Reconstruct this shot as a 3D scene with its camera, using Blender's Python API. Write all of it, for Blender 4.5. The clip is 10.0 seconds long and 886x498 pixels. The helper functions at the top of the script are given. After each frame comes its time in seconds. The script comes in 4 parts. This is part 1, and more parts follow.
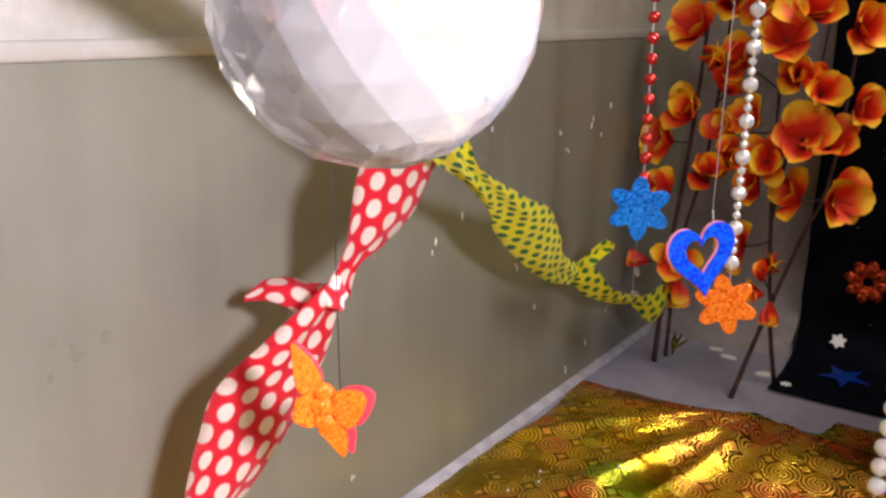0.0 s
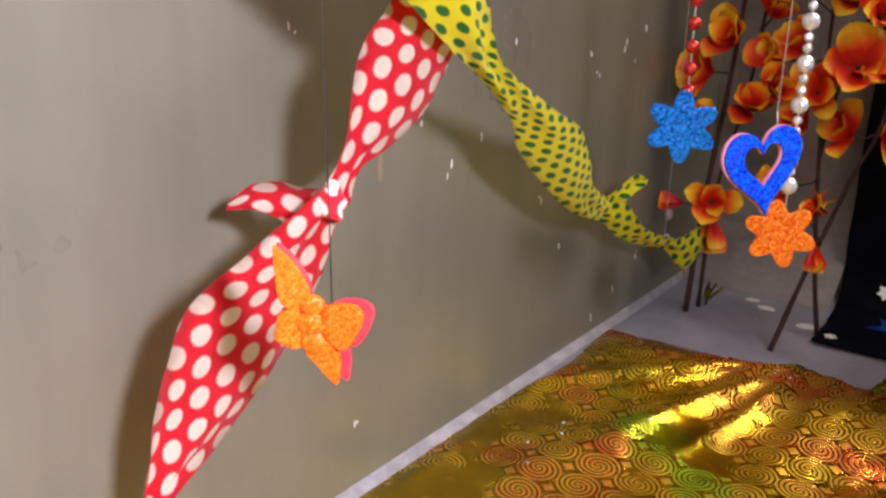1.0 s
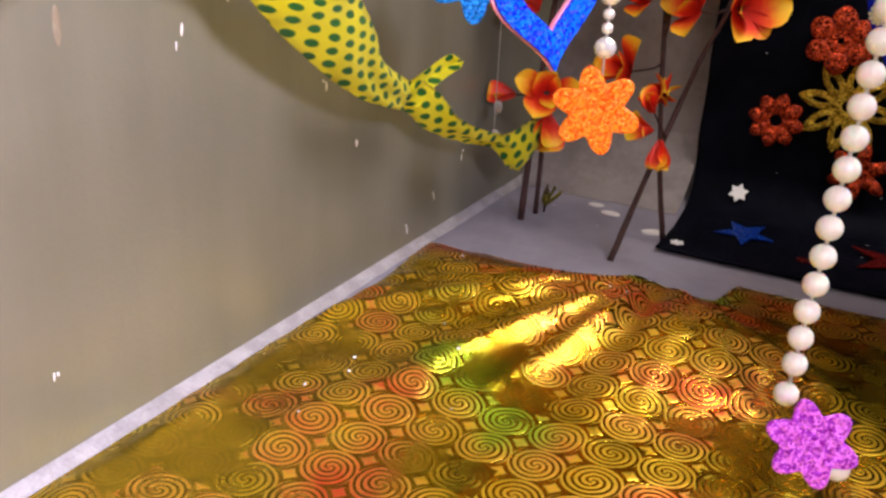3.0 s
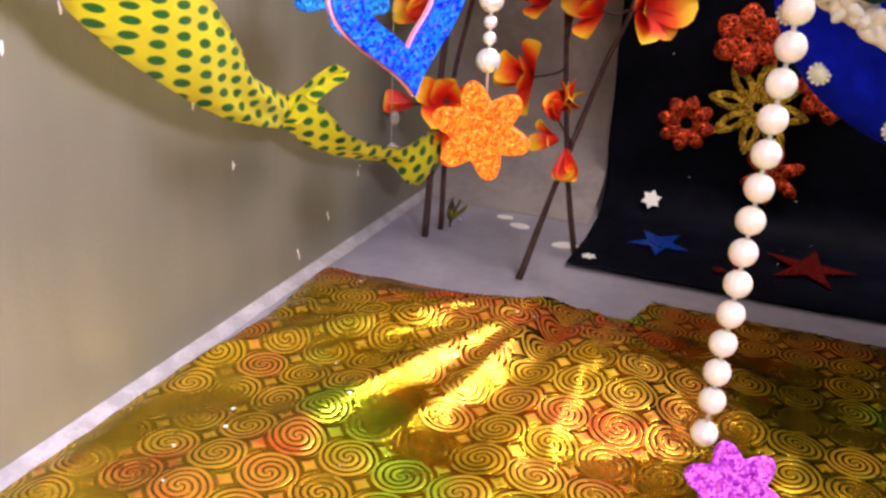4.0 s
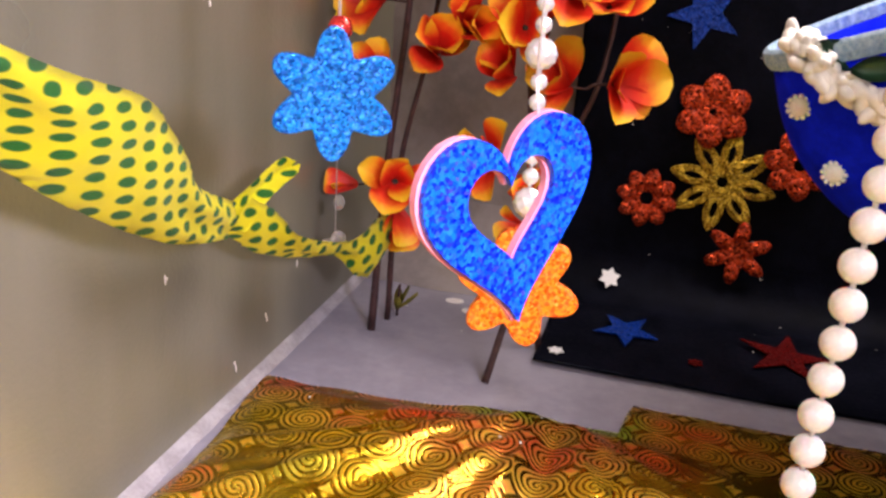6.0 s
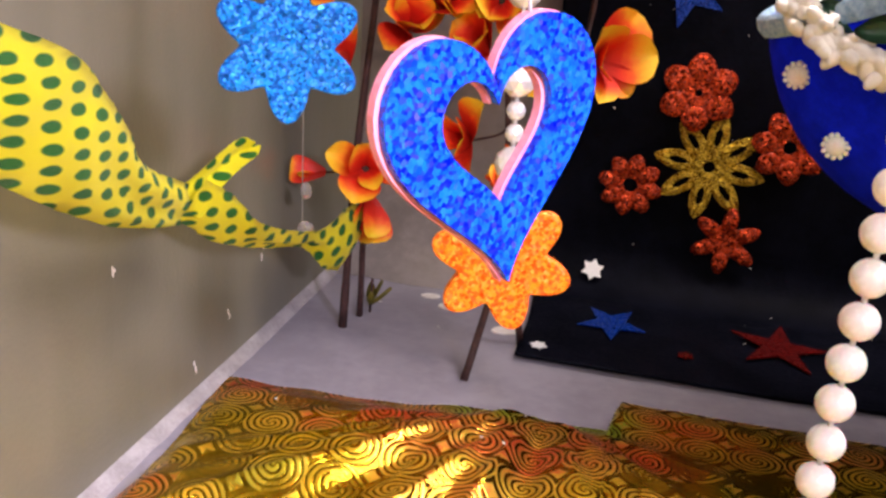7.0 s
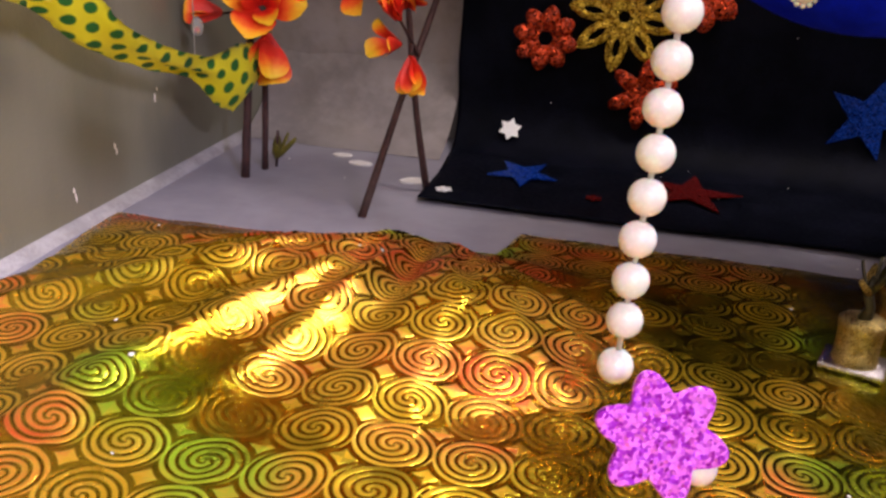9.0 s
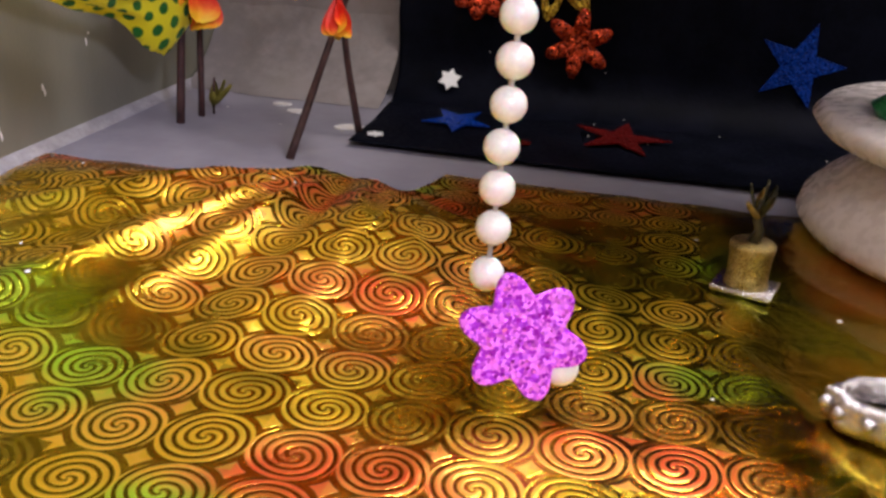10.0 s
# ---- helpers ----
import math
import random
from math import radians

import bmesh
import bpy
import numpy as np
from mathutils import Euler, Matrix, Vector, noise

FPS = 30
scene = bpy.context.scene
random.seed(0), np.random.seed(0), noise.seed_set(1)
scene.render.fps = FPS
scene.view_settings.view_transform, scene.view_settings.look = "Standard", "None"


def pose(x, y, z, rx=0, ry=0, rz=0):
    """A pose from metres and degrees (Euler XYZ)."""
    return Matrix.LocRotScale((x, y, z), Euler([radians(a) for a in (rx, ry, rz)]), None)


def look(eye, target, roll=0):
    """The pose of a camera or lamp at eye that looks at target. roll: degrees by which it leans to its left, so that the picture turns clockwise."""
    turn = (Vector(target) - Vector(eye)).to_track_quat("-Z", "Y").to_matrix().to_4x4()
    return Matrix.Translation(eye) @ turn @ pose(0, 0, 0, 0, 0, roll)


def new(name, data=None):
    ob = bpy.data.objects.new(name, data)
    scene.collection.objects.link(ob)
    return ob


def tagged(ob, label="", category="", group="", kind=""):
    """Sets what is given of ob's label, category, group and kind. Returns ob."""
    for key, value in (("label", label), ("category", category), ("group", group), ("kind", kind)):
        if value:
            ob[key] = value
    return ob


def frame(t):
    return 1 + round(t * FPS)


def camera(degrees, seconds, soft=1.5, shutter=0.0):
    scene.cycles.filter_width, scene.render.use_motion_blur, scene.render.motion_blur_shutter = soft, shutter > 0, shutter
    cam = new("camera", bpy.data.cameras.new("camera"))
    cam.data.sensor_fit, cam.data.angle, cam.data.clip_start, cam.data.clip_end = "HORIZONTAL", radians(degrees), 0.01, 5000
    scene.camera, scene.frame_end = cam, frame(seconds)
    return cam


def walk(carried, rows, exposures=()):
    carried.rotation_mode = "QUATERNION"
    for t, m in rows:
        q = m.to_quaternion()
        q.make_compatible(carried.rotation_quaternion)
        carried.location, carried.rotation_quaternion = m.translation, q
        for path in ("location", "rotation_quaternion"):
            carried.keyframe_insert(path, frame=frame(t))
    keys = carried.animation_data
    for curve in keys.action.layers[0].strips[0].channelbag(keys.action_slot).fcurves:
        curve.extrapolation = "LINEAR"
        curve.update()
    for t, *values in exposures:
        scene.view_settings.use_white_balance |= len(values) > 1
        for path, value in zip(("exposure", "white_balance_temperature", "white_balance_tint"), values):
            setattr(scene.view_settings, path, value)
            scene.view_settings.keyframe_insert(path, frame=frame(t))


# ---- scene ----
cam = camera(51.6, 10.0, soft=2.7)
METRES, EYE, TILT, LEAN, TURN = 0.5, 0.3113, -14.954, -1.446, 33.8
ROWS = [
    (0.0, 0.0, 0.0, 0.0, 0.0, 0.0, 0.0),
    (0.5, -0.0024, 0.0702, -0.0365, 0.63, -0.9, -0.57),
    (1.0, 0.0018, 0.1184, -0.0496, 1.1, -2.03, -0.71),
    (1.5, 0.0137, 0.1706, -0.0632, -0.55, -3.0, -0.77),
    (2.0, 0.0367, 0.219, -0.0666, -2.3, -4.54, -0.83),
    (2.5, 0.0749, 0.2736, -0.0657, -3.95, -5.65, -0.63),
    (3.0, 0.1244, 0.3366, -0.0805, -6.2, -7.07, 0.3),
    (4.5, 0.1722, 0.4732, -0.0508, -13.13, -7.28, 2.49),
    (5.0, 0.1652, 0.5282, -0.0267, -14.88, -7.27, 2.71),
    (5.5, 0.1408, 0.5561, 0.0113, -16.8, -6.89, 2.66),
    (7.0, 0.1477, 0.6313, -0.0096, -19.7, -5.87, 2.97),
    (7.5, 0.1689, 0.6362, -0.0396, -20.02, -5.87, 3.05),
    (8.0, 0.1954, 0.6256, -0.0799, -20.32, -6.26, 3.08),
    (8.5, 0.2183, 0.6115, -0.1206, -20.71, -6.93, 3.22),
    (9.0, 0.2288, 0.6108, -0.1538, -20.72, -8.06, 3.51),
    (9.5, 0.2504, 0.592, -0.181, -21.11, -8.88, 3.49),
    (10.0, 0.2842, 0.5672, -0.1964, -21.14, -9.33, 3.53),
]
BETWEEN = [
    (3.2, (-0.0308, 0.1753, 0.2277), (-0.8166, 1.857, -0.5171), 2.97),
    (4.3, (-0.0413, 0.2244, 0.2293), (-0.6964, 1.9659, -0.504), 2.45),
    (5.7, (-0.0952, 0.2642, 0.2473), (-0.5819, 2.0755, -0.4472), 3.72),
    (6.8, (-0.1066, 0.2917, 0.2319), (-0.5323, 2.1295, -0.4324), 3.63),
]
path_rows = [(t, pose(0, 0, EYE, TILT, LEAN, TURN) @ pose(METRES * x, METRES * y, METRES * z, 90 + pitch, roll, yaw)) for t, x, y, z, yaw, pitch, roll in ROWS]
path_rows += [(t, look(eye, target, roll)) for t, eye, target, roll in BETWEEN]
walk(cam, sorted(path_rows, key=lambda row: row[0]),
     exposures=[(0, -1.35, 6500, 10), (1.0, -1.35, 6500, 12), (2.0, -1.15, 6400, 15), (3.0, -0.8, 6400, 16), (4.5, -0.4, 6500, 20), (7.0, -0.4, 6500, 20), (8.0, -0.15, 6500, 22), (8.6, -0.25, 6400, 22), (9.2, -0.7, 6250, 18), (10.0, -0.7, 6100, 14)])


# ---------------- world and lights ----------------
world = bpy.data.worlds.new("world")
scene.world = world
world.use_nodes = True
world.node_tree.nodes["Background"].inputs["Color"].default_value = (0.6, 0.65, 0.75, 1)
world.node_tree.nodes["Background"].inputs["Strength"].default_value = 0.05


def area(name, eye, target, sx, sy, watts, colour, spread=180):
    d = bpy.data.lights.new(name, "AREA")
    d.shape, d.size, d.size_y, d.energy, d.color = "RECTANGLE", sx, sy, watts, colour
    d.spread = radians(spread)
    ob = new(name, d)
    ob.matrix_world = look(eye, target)
    return ob


area("side_lamp", (0.28, 0.04, 0.44), (-0.31, -0.03, 0.17), 0.08, 0.08, 16.0, (0.78, 0.75, 1.0), 122)
area("hanging_lamp", (0.18, 0.72, 0.66), (0.06, 0.50, 0), 0.44, 0.18, 5.0, (1.0, 0.91, 0.85), 150)
# No such lamp is known; added with a narrow spread to brighten the film.
area("film_fill", (0.05, 0.84, 0.56), (-0.05, 0.42, 0), 0.30, 0.05, 0.65, (1.0, 0.88, 0.80), 58)
# Unseen fill behind the camera, added to brighten surfaces that face it.
area("front_fill", (0.35, -0.75, 1.10), (0.0, 0.6, 0.1), 0.6, 0.20, 13.0, (1.0, 0.92, 0.88))

# ---------------- materials ----------------
class Nodes:
    """A small helper to write node materials."""
    def __init__(self, name):
        self.m = bpy.data.materials.new(name)
        self.m.use_nodes = True
        self.t = self.m.node_tree
        self.b = self.t.nodes["Principled BSDF"]

    def add(self, kind, **kw):
        n = self.t.nodes.new(kind)
        for k, v in kw.items():
            setattr(n, k, v)
        return n

    def link(self, a, b):
        if isinstance(a, bpy.types.NodeSocket):
            self.t.links.new(a, b)
        else:
            b.default_value = a

    def math(self, op, a, b=0.0, c=0.0):
        n = self.add("ShaderNodeMath", operation=op)
        for i, v in enumerate((a, b, c)):
            self.link(v, n.inputs[i])
        return n.outputs[0]

    def vec(self, op, a, b=(0, 0, 0)):
        n = self.add("ShaderNodeVectorMath", operation=op)
        self.link(a, n.inputs[0])
        self.link(b, n.inputs[1])
        return n.outputs["Value"] if op in ("LENGTH", "DOT_PRODUCT", "DISTANCE") else n.outputs[0]

    def coords(self, which="Object"):
        return self.add("ShaderNodeTexCoord").outputs[which]

    def noise(self, scale, detail=4.0, rough=0.55, v=None, dist=0.0):
        n = self.add("ShaderNodeTexNoise")
        n.inputs["Scale"].default_value, n.inputs["Detail"].default_value = scale, detail
        n.inputs["Roughness"].default_value, n.inputs["Distortion"].default_value = rough, dist
        self.link(v if v is not None else self.coords(), n.inputs["Vector"])
        return n.outputs["Fac"]

    def step(self, x, lo, hi, a=0.0, b=1.0):
        n = self.add("ShaderNodeMapRange", interpolation_type="SMOOTHSTEP")
        for i, v in enumerate((x, lo, hi, a, b)):
            self.link(v, n.inputs[i])
        return n.outputs[0]

    def mix(self, f, a, b, how="MIX"):
        n = self.add("ShaderNodeMix", data_type="RGBA", blend_type=how)
        for v, i in ((f, 0), (a, 6), (b, 7)):
            self.link((*v, 1) if isinstance(v, tuple) and len(v) == 3 else v, n.inputs[i])
        return n.outputs[2]

    def set(self, **kw):
        for k, v in kw.items():
            v = (*v, 1) if isinstance(v, tuple) and len(v) == 3 and k != "Normal" else v
            self.link(v, self.b.inputs[k.replace("_", " ")])
        return self

    def bump(self, h, strength=0.3, dist=0.001, normal=None):
        n = self.add("ShaderNodeBump")
        n.inputs["Strength"].default_value, n.inputs["Distance"].default_value = strength, dist
        self.link(h, n.inputs["Height"])
        if normal is not None:
            self.link(normal, n.inputs["Normal"])
        return n.outputs[0]


def plain(name, a, b, scale=60.0, rough=0.5, metal=0.0, bump=0.2, dist=0.0005, **kw):
    """A surface whose colour wanders between a and b, with fine relief."""
    n = Nodes(name)
    big, small = n.noise(scale, 5), n.noise(scale * 9, 3)
    f = n.math("ADD", n.math("MULTIPLY", big, 0.7), n.math("MULTIPLY", small, 0.3))
    n.set(Base_Color=n.mix(n.step(f, 0.35, 0.65), a, b), Metallic=metal,
          Roughness=n.step(small, 0.3, 0.7, max(rough - 0.07, 0.02), rough + 0.07))
    n.set(Normal=n.bump(n.math("ADD", small, n.math("MULTIPLY", big, 0.6)), bump, dist), **kw)
    return n.m


def glitter(name, a, b, grain=2000.0, shine=0.85, tip=0.7):
    """Glitter foam: every flake has its own tilt and tone."""
    n = Nodes(name)
    v = n.add("ShaderNodeTexVoronoi")
    v.inputs["Scale"].default_value = grain
    n.link(n.coords(), v.inputs["Vector"])
    g = n.add("ShaderNodeNewGeometry")
    tilt = n.add("ShaderNodeVectorMath", operation="MULTIPLY_ADD")
    n.link(v.outputs["Color"], tilt.inputs[0])
    tilt.inputs[1].default_value, tilt.inputs[2].default_value = (tip, tip, tip), (-tip / 2, -tip / 2, -tip / 2)
    nor = n.vec("NORMALIZE", n.vec("ADD", g.outputs["Normal"], tilt.outputs[0]))
    s = n.add("ShaderNodeSeparateColor")
    n.link(v.outputs["Color"], s.inputs[0])
    n.set(Base_Color=n.mix(n.step(s.outputs[0], 0.15, 0.85), a, b), Metallic=n.step(s.outputs[1], 0.6, 0.75, 0.1 * shine, shine),
          Roughness=n.step(s.outputs[2], 0, 1, 0.22, 0.5), Normal=nor, Specular_IOR_Level=0.3)
    return n.m


def dotted(name, cloth, dot, pu, pv, radius, sharp=0.05, shade=0.0, squash=1.0):
    """Printed ribbon: staggered dots on the strip's own (u, v), in metres."""
    n = Nodes(name)
    uv = n.add("ShaderNodeUVMap")
    s = n.add("ShaderNodeSeparateXYZ")
    n.link(uv.outputs[0], s.inputs[0])
    row = n.math("DIVIDE", s.outputs[1], pv)
    odd = n.math("MULTIPLY", n.math("MODULO", n.math("FLOOR", row), 2.0), 0.5)
    u = n.math("SUBTRACT", n.math("FRACT", n.math("ADD", n.math("DIVIDE", s.outputs[0], pu), odd)), 0.5)
    v = n.math("MULTIPLY", n.math("SUBTRACT", n.math("FRACT", row), 0.5), pv / pu * squash)
    d = n.math("SQRT", n.math("ADD", n.math("MULTIPLY", u, u), n.math("MULTIPLY", v, v)))
    d = n.math("ADD", d, n.math("MULTIPLY", n.math("SUBTRACT", n.noise(260, 3), 0.5), 0.07))
    f = n.step(d, radius - sharp, radius + sharp, 1.0, 0.0)
    weave = n.noise(2600, 2)
    dirt = n.step(n.noise(70, 5), 0.3, 0.75, 0.92, 1.0)
    col = n.mix(f, cloth, dot)
    m = n.add("ShaderNodeMix", data_type="RGBA", blend_type="MULTIPLY")
    m.inputs[0].default_value = 1.0
    n.link(col, m.inputs[6])
    n.link(dirt, m.inputs[7])
    n.set(Base_Color=m.outputs[2], Roughness=0.75, Normal=n.bump(n.math("ADD", weave, n.math("MULTIPLY", n.noise(120, 4), 1.5)), 0.5, 0.0005))
    n.b.inputs["Sheen Weight"].default_value = 0.15
    return n.m


def foil_material():
    """Gold holographic wrapping film with embossed spirals on a square grid."""
    n = Nodes("gold_holographic_film")
    co = n.coords()
    wob = n.add("ShaderNodeVectorMath", operation="MULTIPLY_ADD")
    nz = n.add("ShaderNodeTexNoise")
    nz.inputs["Scale"].default_value = 14.0
    n.link(co, nz.inputs["Vector"])
    n.link(nz.outputs["Color"], wob.inputs[0])
    wob.inputs[1].default_value = (0.006, 0.006, 0)
    n.link(co, wob.inputs[2])
    s = n.add("ShaderNodeSeparateXYZ")
    n.link(wob.outputs[0], s.inputs[0])
    gx = n.math("DIVIDE", n.math("ADD", s.outputs[0], 0.1233), 0.0245)
    gy = n.math("DIVIDE", n.math("ADD", s.outputs[1], 0.0058), 0.0236)
    fx, fy = n.math("SUBTRACT", n.math("FRACT", gx), 0.5), n.math("SUBTRACT", n.math("FRACT", gy), 0.5)
    r = n.math("SQRT", n.math("ADD", n.math("MULTIPLY", fx, fx), n.math("MULTIPLY", fy, fy)))
    th = n.math("ARCTAN2", fy, fx)
    # two arms to each spiral, so that an arm runs on into the neighbour in an S
    wind = n.math("SINE", n.math("ADD", n.math("MULTIPLY", r, 52.0), n.math("MULTIPLY", th, 2.0)))
    disc = n.step(r, 0.50, 0.54, 1.0, 0.0)
    line = n.math("MULTIPLY", n.step(wind, -0.70, 0.15), disc)
    groove = n.math("MULTIPLY", n.step(wind, -1.0, -0.45, 1.0, 0.0), n.math("MULTIPLY", disc, n.step(r, 0.10, 0.46, 0.30, 1.0)))
    star = n.step(r, 0.585, 0.61)
    # the print is strong in some patches and all but gone in others
    cell = n.add("ShaderNodeTexWhiteNoise", noise_dimensions="2D")
    cv = n.add("ShaderNodeCombineXYZ")
    n.link(n.math("FLOOR", gx), cv.inputs[0])
    n.link(n.math("FLOOR", gy), cv.inputs[1])
    n.link(cv.outputs[0], cell.inputs["Vector"])
    fade = n.step(n.math("ADD", n.noise(13, 3, 0.6, n.vec("ADD", co, (1.7, 4.2, 0.0))), n.math("MULTIPLY", cell.outputs["Value"], 0.14)), 0.41, 0.64, 0.30, 0.95)
    # masks the print at the right, imitating reflections that drown the spirals
    mirror_side = n.step(n.math("ADD", s.outputs[0], n.math("MULTIPLY", n.noise(22, 3), 0.03)), 0.030, 0.066)
    keep = n.math("MULTIPLY", fade, n.math("SUBTRACT", 1.0, mirror_side))
    pat = n.math("MULTIPLY", n.math("MAXIMUM", line, star), keep)
    # hues of the hologram drift between olive, gold, orange and green
    broad = n.math("ADD", n.math("MULTIPLY", n.noise(9, 4, 0.6, dist=0.6), 0.90), n.math("MULTIPLY", cell.outputs["Value"], 0.10))
    ramp = n.add("ShaderNodeValToRGB")
    e = ramp.color_ramp.elements
    e[0].position, e[0].color = 0.36, (0.55, 0.38, 0.015, 1)
    e[1].position, e[1].color = 0.62, (0.95, 0.17, 0.05, 1)
    for p, c in ((0.42, (0.92, 0.64, 0.03, 1)), (0.49, (1.0, 0.68, 0.08, 1)), (0.56, (1.0, 0.46, 0.09, 1))):
        k = e.new(p)
        k.color = c
    n.link(broad, ramp.inputs[0])
    green = n.step(n.math("ADD", n.noise(11, 2, 0.5, n.vec("ADD", co, (3.1, 7.7, 0.0))), n.math("MULTIPLY", cell.outputs["Value"], 0.09)), 0.62, 0.74, 0.0, 0.75)
    hue = n.mix(green, ramp.outputs[0], (0.42, 0.85, 0.04))
    mirror = n.mix(0.4, (0.72, 0.58, 0.04), hue)
    crease = n.noise(55, 6, 0.6, dist=1.2)
    base = n.mix(pat, mirror, hue)
    base = n.mix(n.math("MULTIPLY", groove, n.math("MULTIPLY", keep, 0.5)), base, (0.22, 0.15, 0.008))
    n.set(Base_Color=base, Metallic=n.step(pat, 0, 1, 1.0, 0.66),
          Roughness=n.math("ADD", n.step(crease, 0.3, 0.7, 0.11, 0.20), n.math("MULTIPLY", n.math("SUBTRACT", n.math("MULTIPLY", pat, 3.3), mirror_side), 0.06)))
    h = n.math("MULTIPLY", n.math("ADD", n.math("MULTIPLY", wind, n.math("MULTIPLY", disc, 0.55)), star), keep)
    n.set(Normal=n.bump(h, 0.22, 0.0008, n.bump(crease, 0.16, 0.004)))
    return n.m


def wall_paint():
    """Dull grey-olive glossy paint with drips, scuffs and a faint vertical roller trace."""
    n = Nodes("grey_gloss_paint")
    co = n.coords()
    mp = n.add("ShaderNodeMapping")
    mp.inputs["Scale"].default_value = (1, 1, 0.12)
    n.link(co, mp.inputs["Vector"])
    runs = n.noise(26, 5, 0.6, mp.outputs[0])
    blot, fine = n.noise(9, 4), n.noise(420, 3)
    fl = n.add("ShaderNodeTexVoronoi")
    fl.inputs["Scale"].default_value = 34
    mp2 = n.add("ShaderNodeMapping")
    mp2.inputs["Scale"].default_value = (1, 1, 0.45)
    n.link(co, mp2.inputs["Vector"])
    n.link(mp2.outputs[0], fl.inputs["Vector"])
    sc = n.add("ShaderNodeSeparateColor")
    n.link(fl.outputs["Color"], sc.inputs[0])
    fleck = n.math("MULTIPLY", n.step(fl.outputs["Distance"], 0.04, 0.085, 1, 0), n.step(sc.outputs[0], 0.70, 0.72))
    base = n.mix(n.step(n.math("ADD", n.math("MULTIPLY", runs, 0.5), n.math("MULTIPLY", blot, 0.5)), 0.22, 0.78), (0.142, 0.136, 0.092), (0.203, 0.193, 0.136))
    n.set(Base_Color=n.mix(fleck, base, (0.62, 0.60, 0.55)), Roughness=n.step(blot, 0.2, 0.8, 0.26, 0.38))
    n.set(Normal=n.bump(n.math("ADD", fine, n.math("MULTIPLY", runs, 1.2)), 0.16, 0.0012))
    return n.m


def petal_material():
    """Silk petal: red at the base, orange, yellow at the rim, by the mesh's own v."""
    n = Nodes("silk_petal")
    uv = n.add("ShaderNodeUVMap")
    s = n.add("ShaderNodeSeparateXYZ")
    n.link(uv.outputs[0], s.inputs[0])
    oi = n.add("ShaderNodeObjectInfo")
    v = n.math("ADD", s.outputs[1], n.math("MULTIPLY", n.math("SUBTRACT", oi.outputs["Random"], 0.5), 0.34))
    v = n.math("ADD", v, n.math("MULTIPLY", n.math("SUBTRACT", n.noise(180, 4), 0.5), 0.35))
    ramp = n.add("ShaderNodeValToRGB")
    e = ramp.color_ramp.elements
    e[0].position, e[0].color = 0.10, (0.55, 0.015, 0.004, 1)
    e[1].position, e[1].color = 0.98, (0.95, 0.60, 0.02, 1)
    for p, c in ((0.47, (0.78, 0.030, 0.006, 1)), (0.62, (0.92, 0.14, 0.010, 1)), (0.78, (0.95, 0.42, 0.012, 1))):
        k = e.new(p)
        k.color = c
    n.link(v, ramp.inputs[0])
    n.set(Base_Color=ramp.outputs[0], Roughness=0.6, Normal=n.bump(n.noise(700, 3), 0.35, 0.0006))
    n.b.inputs["Subsurface Weight"].default_value = 0.12
    n.b.inputs["Subsurface Radius"].default_value = (0.004, 0.0015, 0.0006)
    return n.m


M_WALL = wall_paint()
M_UPPER = plain("cream_distemper", (0.30, 0.275, 0.21), (0.38, 0.35, 0.275), 18, 0.75)
M_BACK = plain("grey_plaster", (0.19, 0.165, 0.155), (0.29, 0.255, 0.24), 16, 0.6, bump=0.3, dist=0.001)
M_FLOOR = plain("cement_floor", (0.225, 0.212, 0.250), (0.335, 0.318, 0.362), 15, 0.42, bump=0.25, dist=0.0008)
M_GROUT = plain("pale_grout", (0.27, 0.255, 0.25), (0.43, 0.41, 0.41), 60, 0.6, bump=0.5, dist=0.001)
M_ROOM = plain("room_paint", (0.42, 0.37, 0.28), (0.50, 0.44, 0.34), 6, 0.8)
M_FOIL = foil_material()
M_CLOTH = plain("black_satin_cloth", (0.004, 0.005, 0.010), (0.009, 0.010, 0.020), 40, 0.56, bump=0.35, dist=0.0006, Specular_IOR_Level=0.08)
M_VELVET = plain("blue_velvet", (0.002, 0.010, 0.62), (0.004, 0.018, 0.85), 90, 0.9, bump=0.5, Specular_IOR_Level=0.08)
M_RED_RIB = dotted("red_polka_cloth", (0.82, 0.006, 0.022), (0.90, 0.76, 0.60), 0.0138, 0.0106, 0.31)
M_YEL_RIB = dotted("yellow_polka_cloth", (0.96, 0.90, 0.0), (0.008, 0.20, 0.012), 0.0132, 0.0102, 0.262, 0.045)
M_ORANGE = glitter("orange_glitter", (0.95, 0.11, 0.006), (1.0, 0.30, 0.016), 1300, 0.3, 0.6)
M_BLUE = glitter("sky_blue_glitter", (0.0, 0.09, 0.40), (0.001, 0.25, 0.78), 1300, 0.4, 0.8)
M_DEEP = glitter("deep_blue_glitter", (0.0, 0.010, 0.55), (0.002, 0.15, 1.0), 1500, 0.2, 0.55)
M_PURPLE = glitter("purple_glitter", (0.42, 0.02, 0.66), (0.90, 0.20, 1.0), 1000, 0.35, 0.8)
M_GOLD = glitter("gold_glitter", (0.24, 0.14, 0.008), (0.80, 0.55, 0.05), 1000, 0.85, 0.9)
M_COPPER = glitter("copper_glitter", (0.16, 0.014, 0.004), (0.70, 0.075, 0.016), 900, 0.85, 0.95)
M_PINK = plain("pink_foam", (0.85, 0.26, 0.36), (0.92, 0.38, 0.46), 120, 0.7)
M_REDFOAM = plain("red_foam", (0.75, 0.03, 0.05), (0.85, 0.06, 0.08), 120, 0.6)
